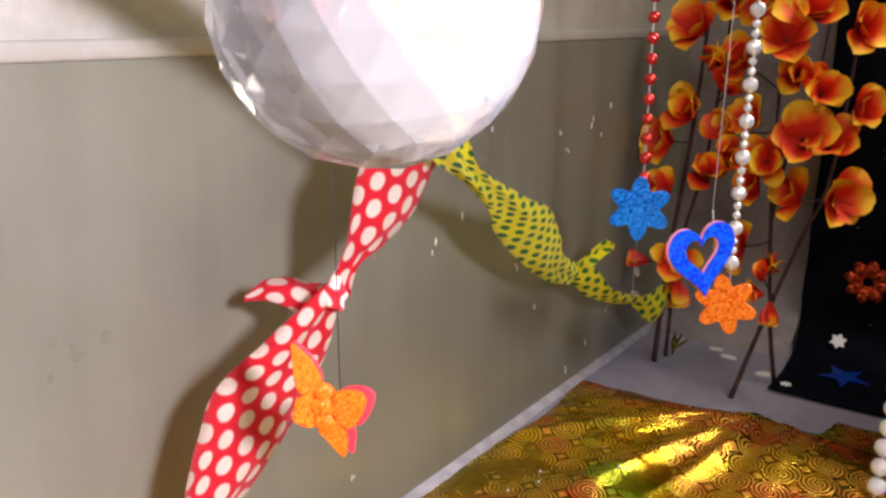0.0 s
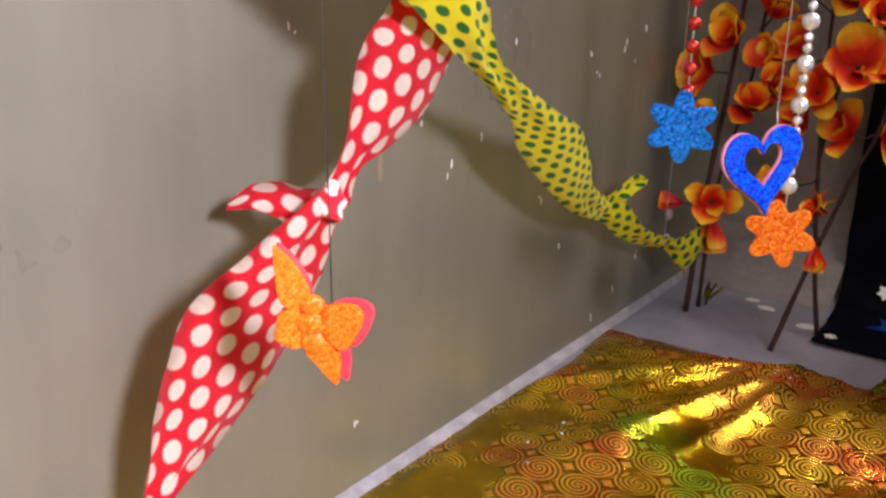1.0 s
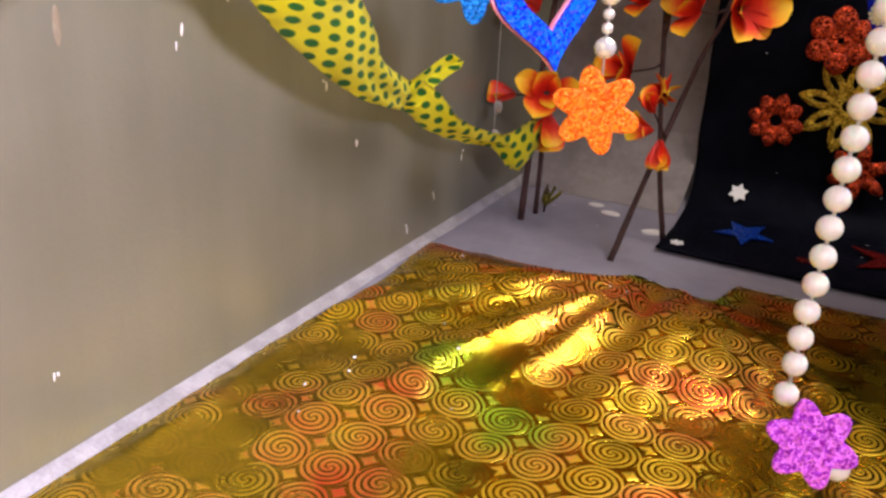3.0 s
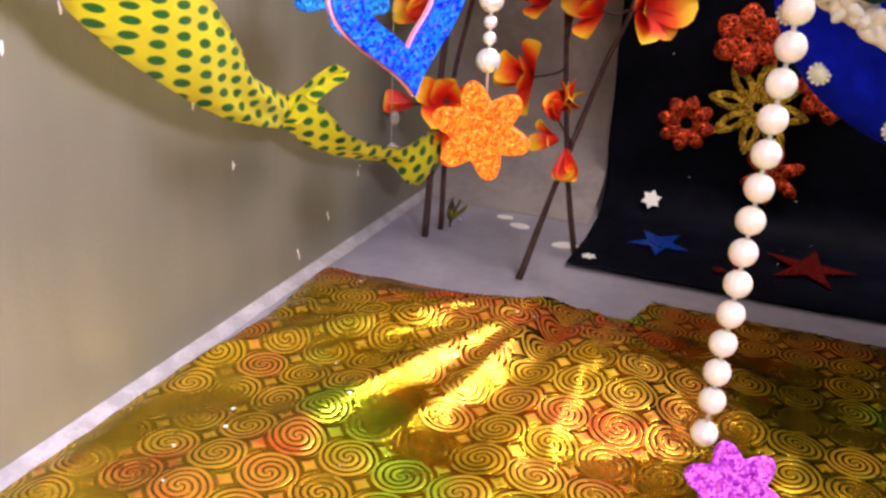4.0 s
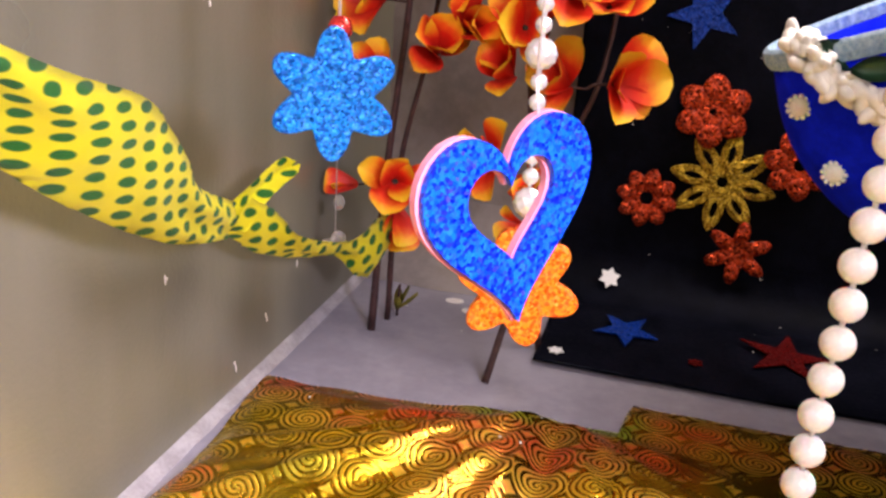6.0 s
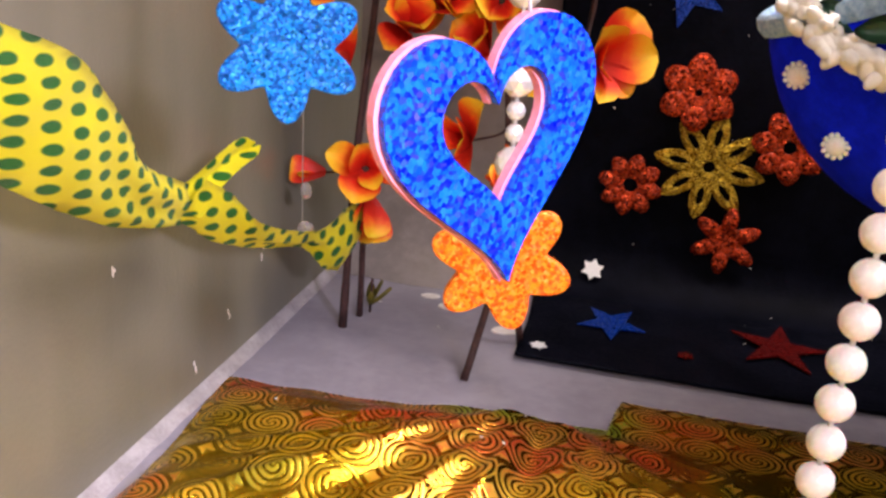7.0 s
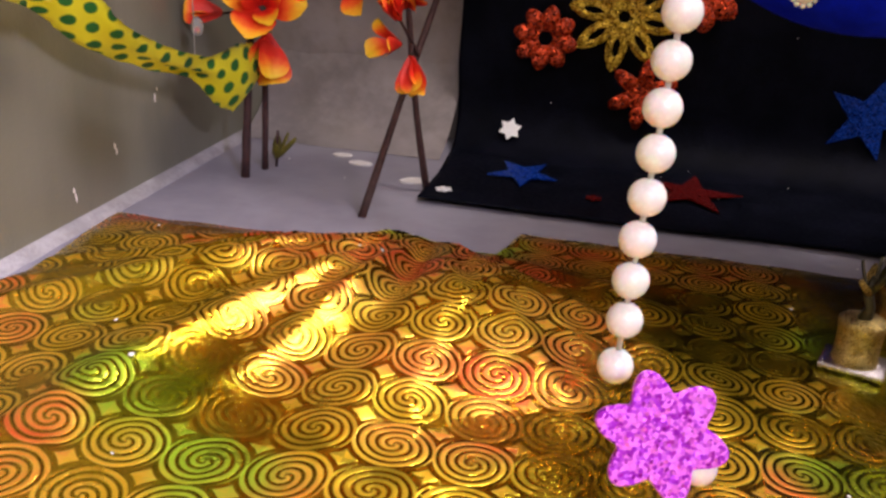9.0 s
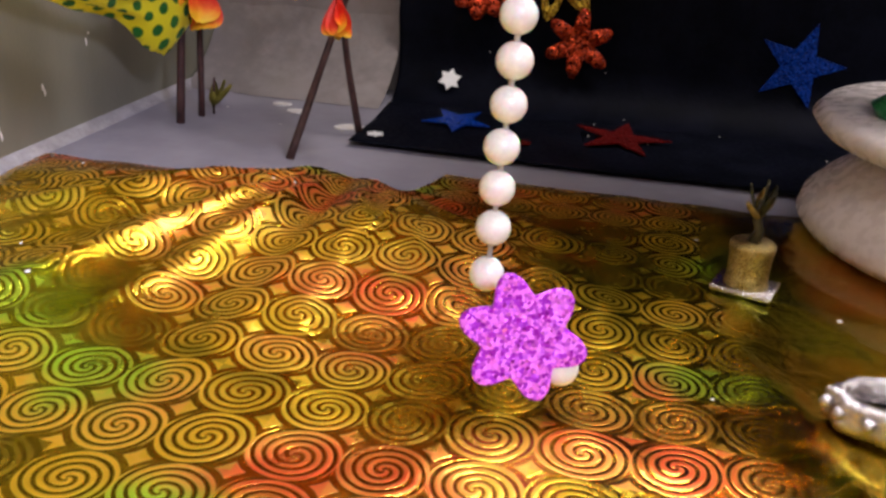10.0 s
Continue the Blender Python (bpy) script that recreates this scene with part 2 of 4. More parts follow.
M_BLUEFOAM = plain("blue_foam", (0.01, 0.14, 0.42), (0.02, 0.2, 0.55), 120, 0.6)
M_BUTTER = glitter("orange_sparkle_plastic", (1.0, 0.135, 0.006), (1.0, 0.23, 0.016), 1400, 0.25, 0.5)
M_PEARL = plain("cream_pearl", (0.84, 0.81, 0.74), (0.90, 0.88, 0.82), 80, 0.24, bump=0.05, Coat_Weight=0.4, Subsurface_Weight=0.4, Subsurface_Scale=0.004)
M_SILVER = plain("silver_bead", (0.82, 0.79, 0.72), (0.93, 0.91, 0.86), 300, 0.16, metal=0.45, bump=0.1)
M_REDBEAD = plain("red_metallic_bead", (0.62, 0.03, 0.025), (0.78, 0.07, 0.05), 300, 0.2, metal=0.7, bump=0.1)
M_THREAD = plain("clear_thread", (0.55, 0.53, 0.48), (0.7, 0.68, 0.62), 300, 0.4)
M_BLACKTHREAD = plain("black_thread", (0.02, 0.02, 0.02), (0.04, 0.035, 0.03), 300, 0.7)
M_STEM = plain("brown_stem", (0.030, 0.010, 0.009), (0.075, 0.028, 0.022), 220, 0.6, bump=0.6, dist=0.0008)
M_LEAF = plain("green_leaf", (0.13, 0.13, 0.018), (0.32, 0.27, 0.04), 160, 0.55)
M_PETAL = petal_material()
M_CENTRE = plain("dark_flower_heart", (0.02, 0.02, 0.012), (0.06, 0.05, 0.02), 300, 0.8)
M_WHITE = plain("white_sequin", (0.82, 0.82, 0.80), (0.9, 0.9, 0.88), 200, 0.35)
M_BLUESEQ = glitter("blue_sequin", (0.001, 0.014, 0.13), (0.003, 0.05, 0.38), 1600, 0.6, 0.6)
M_REDSEQ = glitter("red_sequin", (0.04, 0.001, 0.001), (0.14, 0.004, 0.003), 1600, 0.5, 0.5)
M_LACE = plain("pale_blue_lace", (0.25, 0.45, 0.66), (0.55, 0.74, 0.86), 500, 0.6, bump=0.8, dist=0.001)
M_JASMINE = plain("white_bud", (0.80, 0.78, 0.72), (0.90, 0.88, 0.82), 200, 0.5)
M_DARKLEAF = plain("dark_green_leaf", (0.01, 0.04, 0.02), (0.02, 0.075, 0.035), 150, 0.4)
M_MARBLE = plain("cream_marble", (0.66, 0.58, 0.53), (0.80, 0.73, 0.69), 20, 0.28, bump=0.12)
M_GREEN = plain("green_enamel", (0.006, 0.11, 0.035), (0.012, 0.17, 0.05), 80, 0.3)
M_BRASS = plain("worn_brass", (0.34, 0.24, 0.07), (0.62, 0.48, 0.18), 260, 0.28, metal=0.9, bump=0.6, dist=0.0008)
M_STEEL = plain("bright_tin", (0.60, 0.56, 0.56), (0.86, 0.83, 0.84), 200, 0.16, metal=1.0, bump=0.5, dist=0.001)
M_DARKMETAL = plain("dark_metal", (0.03, 0.028, 0.02), (0.10, 0.09, 0.05), 200, 0.35, metal=0.7)
M_RUST = plain("rust_brown", (0.23, 0.175, 0.105), (0.25, 0.215, 0.145), 300, 0.7)
M_DUST = plain("pale_crumb", (0.7, 0.66, 0.6), (0.85, 0.82, 0.78), 300, 0.7)


def crystal():
    n = Nodes("clear_crystal")
    n.set(Base_Color=(0.99, 0.96, 0.90), IOR=1.55)
    n.b.inputs["Transmission Weight"].default_value = 0.86
    n.set(Roughness=n.step(n.noise(150, 3), 0.4, 0.7, 0.06, 0.16))
    return n.m


M_CRYSTAL = crystal()

# ---------------- mesh helpers ----------------
def mesh_of(name, bm, material, smooth=True):
    me = bpy.data.meshes.new(name)
    bmesh.ops.recalc_face_normals(bm, faces=bm.faces[:])
    bm.to_mesh(me)
    bm.free()
    me.materials.append(material)
    if smooth:
        me.polygons.foreach_set("use_smooth", [True] * len(me.polygons))
    return me


def thing(name, bm, material, label, category, group="", kind="", smooth=True, m=None):
    ob = new(name, mesh_of(name, bm, material, smooth))
    if m is not None:
        ob.matrix_world = m
    return tagged(ob, label, category, group, kind)


def holder(name, place, label, category, group="", m=None):
    ob = new(name)
    ob.empty_display_size = 0.01
    ob.matrix_world = m if m is not None else Matrix.Translation(place)
    return tagged(ob, label, category, group)


def part(name, bm, material, parent, label="", smooth=True, m=None):
    ob = new(name, mesh_of(name, bm, material, smooth))
    ob.parent = parent
    if m is not None:
        ob.matrix_basis = m
    if label:
        ob["label"] = label
    return ob


def share(name, me, parent, m):
    ob = new(name, me)
    ob.parent = parent
    ob.matrix_basis = m
    return ob


def box_bm(x0, x1, y0, y1, z0, z1, bevel=0.0):
    bm = bmesh.new()
    bmesh.ops.create_cube(bm, size=1, matrix=Matrix.Translation(((x0 + x1) / 2, (y0 + y1) / 2, (z0 + z1) / 2)) @ Matrix.Diagonal((x1 - x0, y1 - y0, z1 - z0, 1)))
    if bevel:
        bmesh.ops.bevel(bm, geom=bm.edges[:], offset=bevel, segments=2, affect="EDGES", profile=0.5)
    return bm


def tube_bm(points, radii, sides=8, bm=None, caps=True):
    """A swept tube through points, with a radius at each."""
    bm = bm or bmesh.new()
    pts = [Vector(p) for p in points]
    rings, up = [], Vector((0.31, 0.17, 0.93))
    for i, p in enumerate(pts):
        d = (pts[min(i + 1, len(pts) - 1)] - pts[max(i - 1, 0)]).normalized()
        a = d.cross(up)
        a = a.normalized() if a.length > 1e-4 else d.orthogonal().normalized()
        b = d.cross(a)
        up = a.cross(d)
        r = radii[i] if hasattr(radii, "__len__") else radii
        rings.append([bm.verts.new(p + r * (math.cos(k) * a + math.sin(k) * b)) for k in (2 * math.pi * j / sides for j in range(sides))])
    for q, s in zip(rings, rings[1:]):
        for j in range(sides):
            bm.faces.new((q[j], q[(j + 1) % sides], s[(j + 1) % sides], s[j]))
    if caps:
        bm.faces.new(rings[0])
        bm.faces.new(rings[-1])
    return bm


def spline(points, per=8):
    """Catmull-Rom through tuples of any length."""
    p = [np.array(q, float) for q in points]
    p = [2 * p[0] - p[1], *p, 2 * p[-1] - p[-2]]
    out = []
    for i in range(1, len(p) - 2):
        for k in range(per):
            t = k / per
            out.append(0.5 * (2 * p[i] + (p[i + 1] - p[i - 1]) * t + (2 * p[i - 1] - 5 * p[i] + 4 * p[i + 1] - p[i + 2]) * t * t
                              + (3 * p[i] - p[i - 1] - 3 * p[i + 1] + p[i + 2]) * t ** 3))
    out.append(p[-2])
    return out


def lathe_bm(profile, sides=40, bm=None):
    bm = bm or bmesh.new()
    rings = [[bm.verts.new((r * math.cos(a), r * math.sin(a), z)) for a in (2 * math.pi * j / sides for j in range(sides))] for r, z in profile]
    for q, s in zip(rings, rings[1:]):
        for j in range(sides):
            bm.faces.new((q[j], q[(j + 1) % sides], s[(j + 1) % sides], s[j]))
    bm.faces.new(rings[0])
    bm.faces.new(rings[-1])
    return bm


def plate_bm(outline, depth, holes=(), round_off=0.0006):
    """A flat foam shape in the xz plane, depth thick, with bevelled rims; holes are inner outlines."""
    bm = bmesh.new()
    loops = []
    for ring in (outline, *holes):
        vs = [bm.verts.new((x, 0, z)) for x, z in ring]
        loops.append([bm.edges.new((vs[i], vs[(i + 1) % len(vs)])) for i in range(len(vs))])
    bmesh.ops.triangle_fill(bm, use_beauty=True, use_dissolve=False, edges=[e for l in loops for e in l])
    front = bm.faces[:]
    got = bmesh.ops.extrude_face_region(bm, geom=front)
    bmesh.ops.translate(bm, verts=[v for v in got["geom"] if isinstance(v, bmesh.types.BMVert)], vec=(0, depth, 0))
    bmesh.ops.translate(bm, verts=bm.verts[:], vec=(0, -depth / 2, 0))
    bmesh.ops.recalc_face_normals(bm, faces=bm.faces[:])
    if round_off:
        sharp = [e for e in bm.edges if len(e.link_faces) == 2 and e.calc_face_angle(0) > 0.9 and abs(e.verts[0].co.y - e.verts[1].co.y) < 1e-5]
        bmesh.ops.bevel(bm, geom=sharp, offset=round_off, segments=2, affect="EDGES", profile=0.5)
    return bm


def flower_outline(points, r_out, r_in, n=96, power=1.0, phase=math.pi / 2, pointed=False):
    """A soft star: the radius swings between r_in and r_out; pointed petals come to a tip."""
    ring = []
    for i in range(n):
        a = 2 * math.pi * i / n
        k = (0.5 + 0.5 * math.cos(points * a)) ** power if not pointed else 1 - abs((points * a / math.pi + 1) % 2 - 1) ** power
        r = r_in + (r_out - r_in) * k
        ring.append((r * math.cos(a + phase), r * math.sin(a + phase)))
    return ring


def star_outline(points, r_out, r_in, phase=math.pi / 2):
    return [((r_out if i % 2 == 0 else r_in) * math.cos(phase + math.pi * i / points), (r_out if i % 2 == 0 else r_in) * math.sin(phase + math.pi * i / points)) for i in range(2 * points)]


def bead_mesh(name, r, material, facets=0, seg=20):
    bm = bmesh.new()
    if facets:
        bmesh.ops.create_icosphere(bm, subdivisions=facets, radius=r)
    else:
        bmesh.ops.create_uvsphere(bm, u_segments=seg, v_segments=seg // 2 + 2, radius=r)
    return mesh_of(name, bm, material, not facets)


# ---------------- the setting ----------------
WX, WY = -0.309, 0.900
thing("floor", box_bm(-0.40, 1.6, -1.5, 1.0, -0.05, 0.0), M_FLOOR, "worn grey cement floor", "floor", kind="structure", smooth=False)
thing("wall_left", box_bm(WX - 0.10, WX, -1.5, WY + 0.1, 0, 0.287), M_WALL, "dull grey gloss-painted wall with drips and scuffs", "wall", kind="structure", smooth=False)
thing("wall_left_upper", box_bm(WX - 0.10, WX - 0.004, -1.5, WY + 0.1, 0.295, 1.2), M_UPPER, "cream painted upper wall above the grey dado", "wall", kind="structure", smooth=False)
thing("trim_left", box_bm(WX - 0.05, WX + 0.0008, -1.5, WY, 0.287, 0.295, 0.0015), M_UPPER, "thin cream ledge along the painted wall", "trim", kind="structure")
thing("wall_back", box_bm(WX, 1.6, WY, WY + 0.1, 0, 1.2), M_BACK, "stained grey plaster back wall", "wall", kind="structure", smooth=False)
thing("wall_right", box_bm(1.5, 1.6, -1.5, WY, 0, 1.2), M_ROOM, "plain beige side wall", "wall", kind="structure", smooth=False)
thing("wall_front", box_bm(WX, 1.5, -1.5, -1.4, 0, 1.2), M_ROOM, "plain beige wall", "wall", kind="structure", smooth=False)
thing("ceiling", box_bm(-0.41, 1.6, -1.5, 1.0, 1.2, 1.25), M_ROOM, "plain pale ceiling", "ceiling", kind="structure", smooth=False)

grout = bmesh.new()
ys = np.linspace(-0.6, WY - 0.001, 120)
rows_ = []
for y in ys:
    w = 0.0062 + 0.0016 * noise.noise((y * 40, 3, 0)) + 0.0006 * noise.noise((y * 160, 9, 0))
    rows_.append([grout.verts.new((WX, y, 0.0045)), grout.verts.new((WX + 0.35 * w, y, 0.0032)), grout.verts.new((WX + w, y, 0.0006)), grout.verts.new((WX + w, y, -0.001))])
for a, b in zip(rows_, rows_[1:]):
    for i in range(3):
        grout.faces.new((a[i], b[i], b[i + 1], a[i + 1]))
thing("trim_grout", grout, M_GROUT, "rough pale grout strip where wall meets floor", "grout", kind="structure")


cove = bmesh.new()
rows_ = []
for x in np.linspace(WX + 0.001, -0.1735, 60):
    r = 0.056 + 0.003 * noise.noise((x * 30, 5, 0))
    rows_.append([cove.verts.new((x, WY - r * (1 - math.sin(a)), 0.9 * r * (1 - math.cos(a)) + 0.006 * math.sin(2 * a) + 0.0004)) for a in np.linspace(0, math.pi / 2, 7)])
for a, b in zip(rows_, rows_[1:]):
    for i in range(6):
        cove.faces.new((a[i], b[i], b[i + 1], a[i + 1]))
thing("trim_cove", cove, M_BACK, "smeared cement cove at the foot of the back wall", "cove", kind="structure")


# ---------------- gold film on the floor ----------------
# creases: angle from the camera's way in degrees, height, half-width, length, all from one pucker near the back edge
CREASES = [(-66, 0.0050, 0.008, 0.17), (-50, 0.0085, 0.011, 0.26), (-37, 0.0060, 0.009, 0.22), (-22, 0.0090, 0.012, 0.30), (-8, 0.0060, 0.009, 0.13),
           (10, 0.0055, 0.008, 0.16), (27, 0.0085, 0.010, 0.15), (44, 0.0060, 0.009, 0.20), (62, 0.0050, 0.009, 0.16),
           (-58, 0.0040, 0.005, 0.30), (-43, 0.0050, 0.006, 0.34), (-29, 0.0050, 0.006, 0.20), (-14, 0.0060, 0.007, 0.22), (2, 0.0045, 0.006, 0.20), (19, 0.0050, 0.006, 0.14), (36, 0.0050, 0.006, 0.14)]


def film_height(x, y):
    """Creases that fan out from a pucker near the back edge, and broad waves."""
    dx, dy = x + 0.137, y - 0.694
    z = 0.0
    for deg, high, wide, reach in CREASES:
        a = radians(deg)
        u, w = dx * math.sin(a) - dy * math.cos(a), dx * math.cos(a) + dy * math.sin(a)
        if u > 0:
            w += 0.010 * noise.noise((u * 9, deg * 0.37, 1.0)) - 0.35 * u * u * math.sin(a)
            half = wide * (0.35 + 2.2 * u / reach)
            z += 2.0 * high * math.exp(-abs(w / half) ** 1.15) * min(1, u / 0.085) * max(0, 1 - u / reach) ** 0.7
    z += 0.0016 * (1 + noise.noise((x * 8, y * 8, 2.0))) + 0.0003 * noise.noise((x * 30, y * 30, 5.0))
    z += 0.0013 * (1 - abs(noise.noise((x * 19 + y * 6, y * 12, 7.0)))) ** 6
    return 0.0012 + max(z, 0)


def film(x0, x1, y0, back, step, lift, label):
    bm = bmesh.new()
    nx, ny = int((x1 - x0) / step), int((back(0) - y0) / step)
    grid = []
    for i in range(nx + 1):
        x = x0 + (x1 - x0) * i / nx
        yb = back(x)
        grid.append([])
        for j in range(ny + 1):
            y = y0 + (yb - y0) * j / ny
            edge = min(1.0, (yb - y) / 0.02 + 0.25, (x - x0) / 0.015 + 0.2)
            xx = x + (1 - i / nx) ** 12 * (0.0012 * noise.noise((y * 60, 1, 4)) + 0.0065 * math.exp(-((y - 0.595) / 0.05) ** 2))
            grid[-1].append(bm.verts.new((xx, y, lift + film_height(x, y) * edge)))
    for i in range(nx):
        for j in range(ny):
            bm.faces.new((grid[i][j], grid[i + 1][j], grid[i + 1][j + 1], grid[i][j + 1]))
    bmesh.ops.solidify(bm, geom=bm.faces[:], thickness=0.0003)
    return thing("wrapping_film", bm, M_FOIL, label, "wrapping film")


def back_edge(x):
    """The film's back edge, with a step where it was cut."""
    a = 0.684 + 0.012 * max(0, (x + 0.25) / 0.14) + 0.0025 * noise.noise((x * 45, 0, 0)) + 0.006 * math.exp(-((x + 0.175) / 0.022) ** 2)
    b = 0.728 + 0.004 * noise.noise((x * 30, 4, 0))
    k = min(1, max(0, (x + 0.1085) / 0.003))
    return a + (b - a) * k


film(-0.3025, 0.70, -0.1, back_edge, 0.0028, 0.0, "creased gold holographic wrapping film with spiral pattern on the floor")

# ---------------- black cloth with stickers ----------------
CY = WY - 0.006


def cloth_place(x, s):
    """s runs down the cloth from its top: hanging, then bending out over the floor."""
    fold = 0.0035 * noise.noise((x * 9, s * 2.0, 3.0)) + 0.0015 * noise.noise((x * 25, s * 5, 8.0))
    drop, bend, r = 0.62, 0.052, 0.034
    if s < drop:
        return Vector((x, CY - 0.005 + fold, 0.034 + drop - s))
    a = min((s - drop) / bend, 1.0) * math.pi / 2
    y, z = CY - 0.005 - r * (1 - math.cos(a)), 0.034 - 0.032 * math.sin(a)
    if s > drop + bend:
        y -= s - drop - bend
        z = 0.0022 + 0.0010 * (1 + noise.noise((x * 14, s * 14, 2.0)))
    return Vector((x, y + fold * 0.5, z))


def cloth_left(s):
    return -0.174 + 0.008 * min(1, max(0, (s - 0.60) / 0.12)) + 0.0012 * noise.noise((s * 22, 1, 1))


def make_cloth():
    bm = bmesh.new()
    nx, ns, far = 90, 150, 0.62 + 0.052 + 0.098
    grid = [[bm.verts.new(cloth_place(cloth_left(s) + (0.75 - cloth_left(s)) * (i / nx) ** 1.3, s)) for s in (far * j / ns for j in range(ns + 1))] for i in range(nx + 1)]
    for i in range(nx):
        for j in range(ns):
            bm.faces.new((grid[i][j], grid[i + 1][j], grid[i + 1][j + 1], grid[i][j + 1]))
    bmesh.ops.solidify(bm, geom=bm.faces[:], thickness=0.0009)
    return thing("backdrop_cloth", bm, M_CLOTH, "black satin cloth hung on the wall, trailing onto the floor", "cloth")


make_cloth()


def on_wall(x, z, turn=0.0, off=0.010, lean=0.0):
    return pose(x, CY - off, z, lean, turn, 0)


def petal_flower(n_petals, r, ri, hole, material, label, m, slots=0, power=0.6):
    """A glitter sticker blossom with a pierced middle and, where it has them, slots in its petals."""
    holes = []
    if hole:
        holes.append([(hole * math.cos(a), hole * math.sin(a)) for a in np.linspace(0, 2 * math.pi, 14, endpoint=False)])
    for k in range(slots):
        a = math.pi / 2 + 2 * math.pi * k / slots
        c, s = math.cos(a), math.sin(a)
        ring = []
        for q in np.linspace(0, 2 * math.pi, 12, endpoint=False):
            u, w = r * 0.56 + r * 0.17 * math.cos(q), r * 0.062 * math.sin(q)
            ring.append((u * c - w * s, u * s + w * c))
        holes.append(ring)
    ob = thing("flower_sticker", plate_bm(flower_outline(n_petals, r, ri, 16 * n_petals, power, pointed=slots > 0), 0.002, holes, 0.0004), material, label, "sticker", "glitter stickers on the cloth", smooth=False, m=m)
    if slots:
        oval = [(0.125 * r * math.sin(q) * (1 - 0.35 * math.cos(q)), 0.60 * r + 0.30 * r * math.cos(q)) for q in np.linspace(0, 2 * math.pi, 22, endpoint=False)]
        slit = [(0.062 * r * math.sin(q), 0.56 * r + 0.17 * r * math.cos(q)) for q in np.linspace(0, 2 * math.pi, 14, endpoint=False)]
        me = mesh_of("petal", plate_bm(oval, 0.0010, [slit], 0.0003), material, False)
        for k in range(slots):
            share("petal", me, ob, pose(0, -0.0013, 0, 0, 360 * k / slots, 0))
    else:
        dome = bmesh.new()
        bmesh.ops.create_icosphere(dome, subdivisions=3, radius=1, matrix=Matrix.Diagonal((r * (2.1 if power < 0.8 else 1.25) / n_petals, 0.0019, r * 0.31, 1)))
        me = mesh_of("petal", dome, material)
        for k in range(n_petals):
            share("petal", me, ob, pose(0, 0, 0, 0, 360 * k / n_petals, 0) @ pose(0, -0.0010, r * 0.64))
    return ob


petal_flower(8, 0.0350, 0.0165, 0.0038, M_GOLD, "gold glitter foam blossom with pierced petals on black cloth", on_wall(-0.0705, 0.0935, 8), slots=8, power=1.25)
petal_flower(6, 0.0245, 0.0175, 0.0022, M_COPPER, "copper glitter six-petal foam blossom on black cloth", on_wall(-0.0838, 0.1395, 0, 0.0125))
petal_flower(8, 0.0205, 0.0150, 0.0046, M_COPPER, "small copper glitter ring-shaped blossom on black cloth", on_wall(-0.1175, 0.0765, 10, 0.0125))
petal_flower(7, 0.0235, 0.0160, 0.0040, M_COPPER, "copper glitter blossom half hidden by blue velvet", on_wall(-0.0250, 0.1115, 20, 0.0125))
petal_flower(6, 0.0225, 0.0105, 0.0, M_COPPER, "copper glitter star blossom on black cloth", on_wall(-0.0535, 0.0472, 6, 0.0135), power=0.9)


def sequin(points, r, ri, material, label, m, thick=0.0008):
    return thing("star_sequin", plate_bm(star_outline(points, r, ri), thick, (), 0.0), material, label, "star sticker", "star sequins on the cloth", smooth=False, m=m)


sequin(6, 0.0078, 0.0048, M_WHITE, "small white star stuck on black cloth", on_wall(-0.1345, 0.0170, 10, 0.0165, -34))
sequin(5, 0.024, 0.0098, M_BLUESEQ, "shiny blue star sticker on black cloth", on_wall(-0.098, 0.200, 190, 0.010))
sequin(5, 0.0275, 0.0110, M_BLUESEQ, "shiny blue star sticker low on black cloth", on_wall(0.0815, 0.0455, 14, 0.010, 0))
sequin(5, 0.0215, 0.0090, M_BLUESEQ, "blue star sticker lying on the cloth's trailing hem", pose(-0.1165, 0.8170, 0.0062, 95, 0, 4))
sequin(5, 0.0300, 0.0105, M_REDSEQ, "dark red star sticker lying on the cloth's hem", pose(-0.0190, 0.8170, 0.0064, 94, 0, 30))
sequin(6, 0.0050, 0.0032, M_REDSEQ, "tiny red star on the cloth's hem", pose(-0.0725, 0.7890, 0.0050, 90, 0, 0))
sequin(6, 0.0052, 0.0032, M_WHITE, "tiny white star on the cloth's corner", pose(-0.1545, 0.7720, 0.0050, 90, 0, 20))

# stray specks on cloth, floor and film
rnd = random.Random(4)


def specks(name, label, count, where, size):
    bm = bmesh.new()
    for _ in range(count):
        p = where()
        s = size * rnd.uniform(0.5, 1.3)
        bmesh.ops.create_icosphere(bm, subdivisions=1, radius=s, matrix=pose(*p, 0, 0, rnd.uniform(0, 180)) @ Matrix.Diagonal((1, rnd.uniform(0.5, 1), 0.35, 1)))
    return thing(name, bm, M_DUST, label, "crumbs", kind="stuff")


specks("cloth_specks", "white specks scattered over the black cloth", 26, lambda: tuple(cloth_place(rnd.uniform(-0.14, 0.2), rnd.uniform(0.45, 0.73)) + Vector((0, -0.0012, 0.0008))), 0.0008)
specks("floor_crumbs", "pale crumbs on film and floor", 34, lambda: (lambda x, y: (x, y, (film_height(x, y) + 0.0013) if y < 0.68 else 0.0006))(rnd.uniform(-0.28, 0.1), rnd.uniform(0.40, 0.84)), 0.0011)


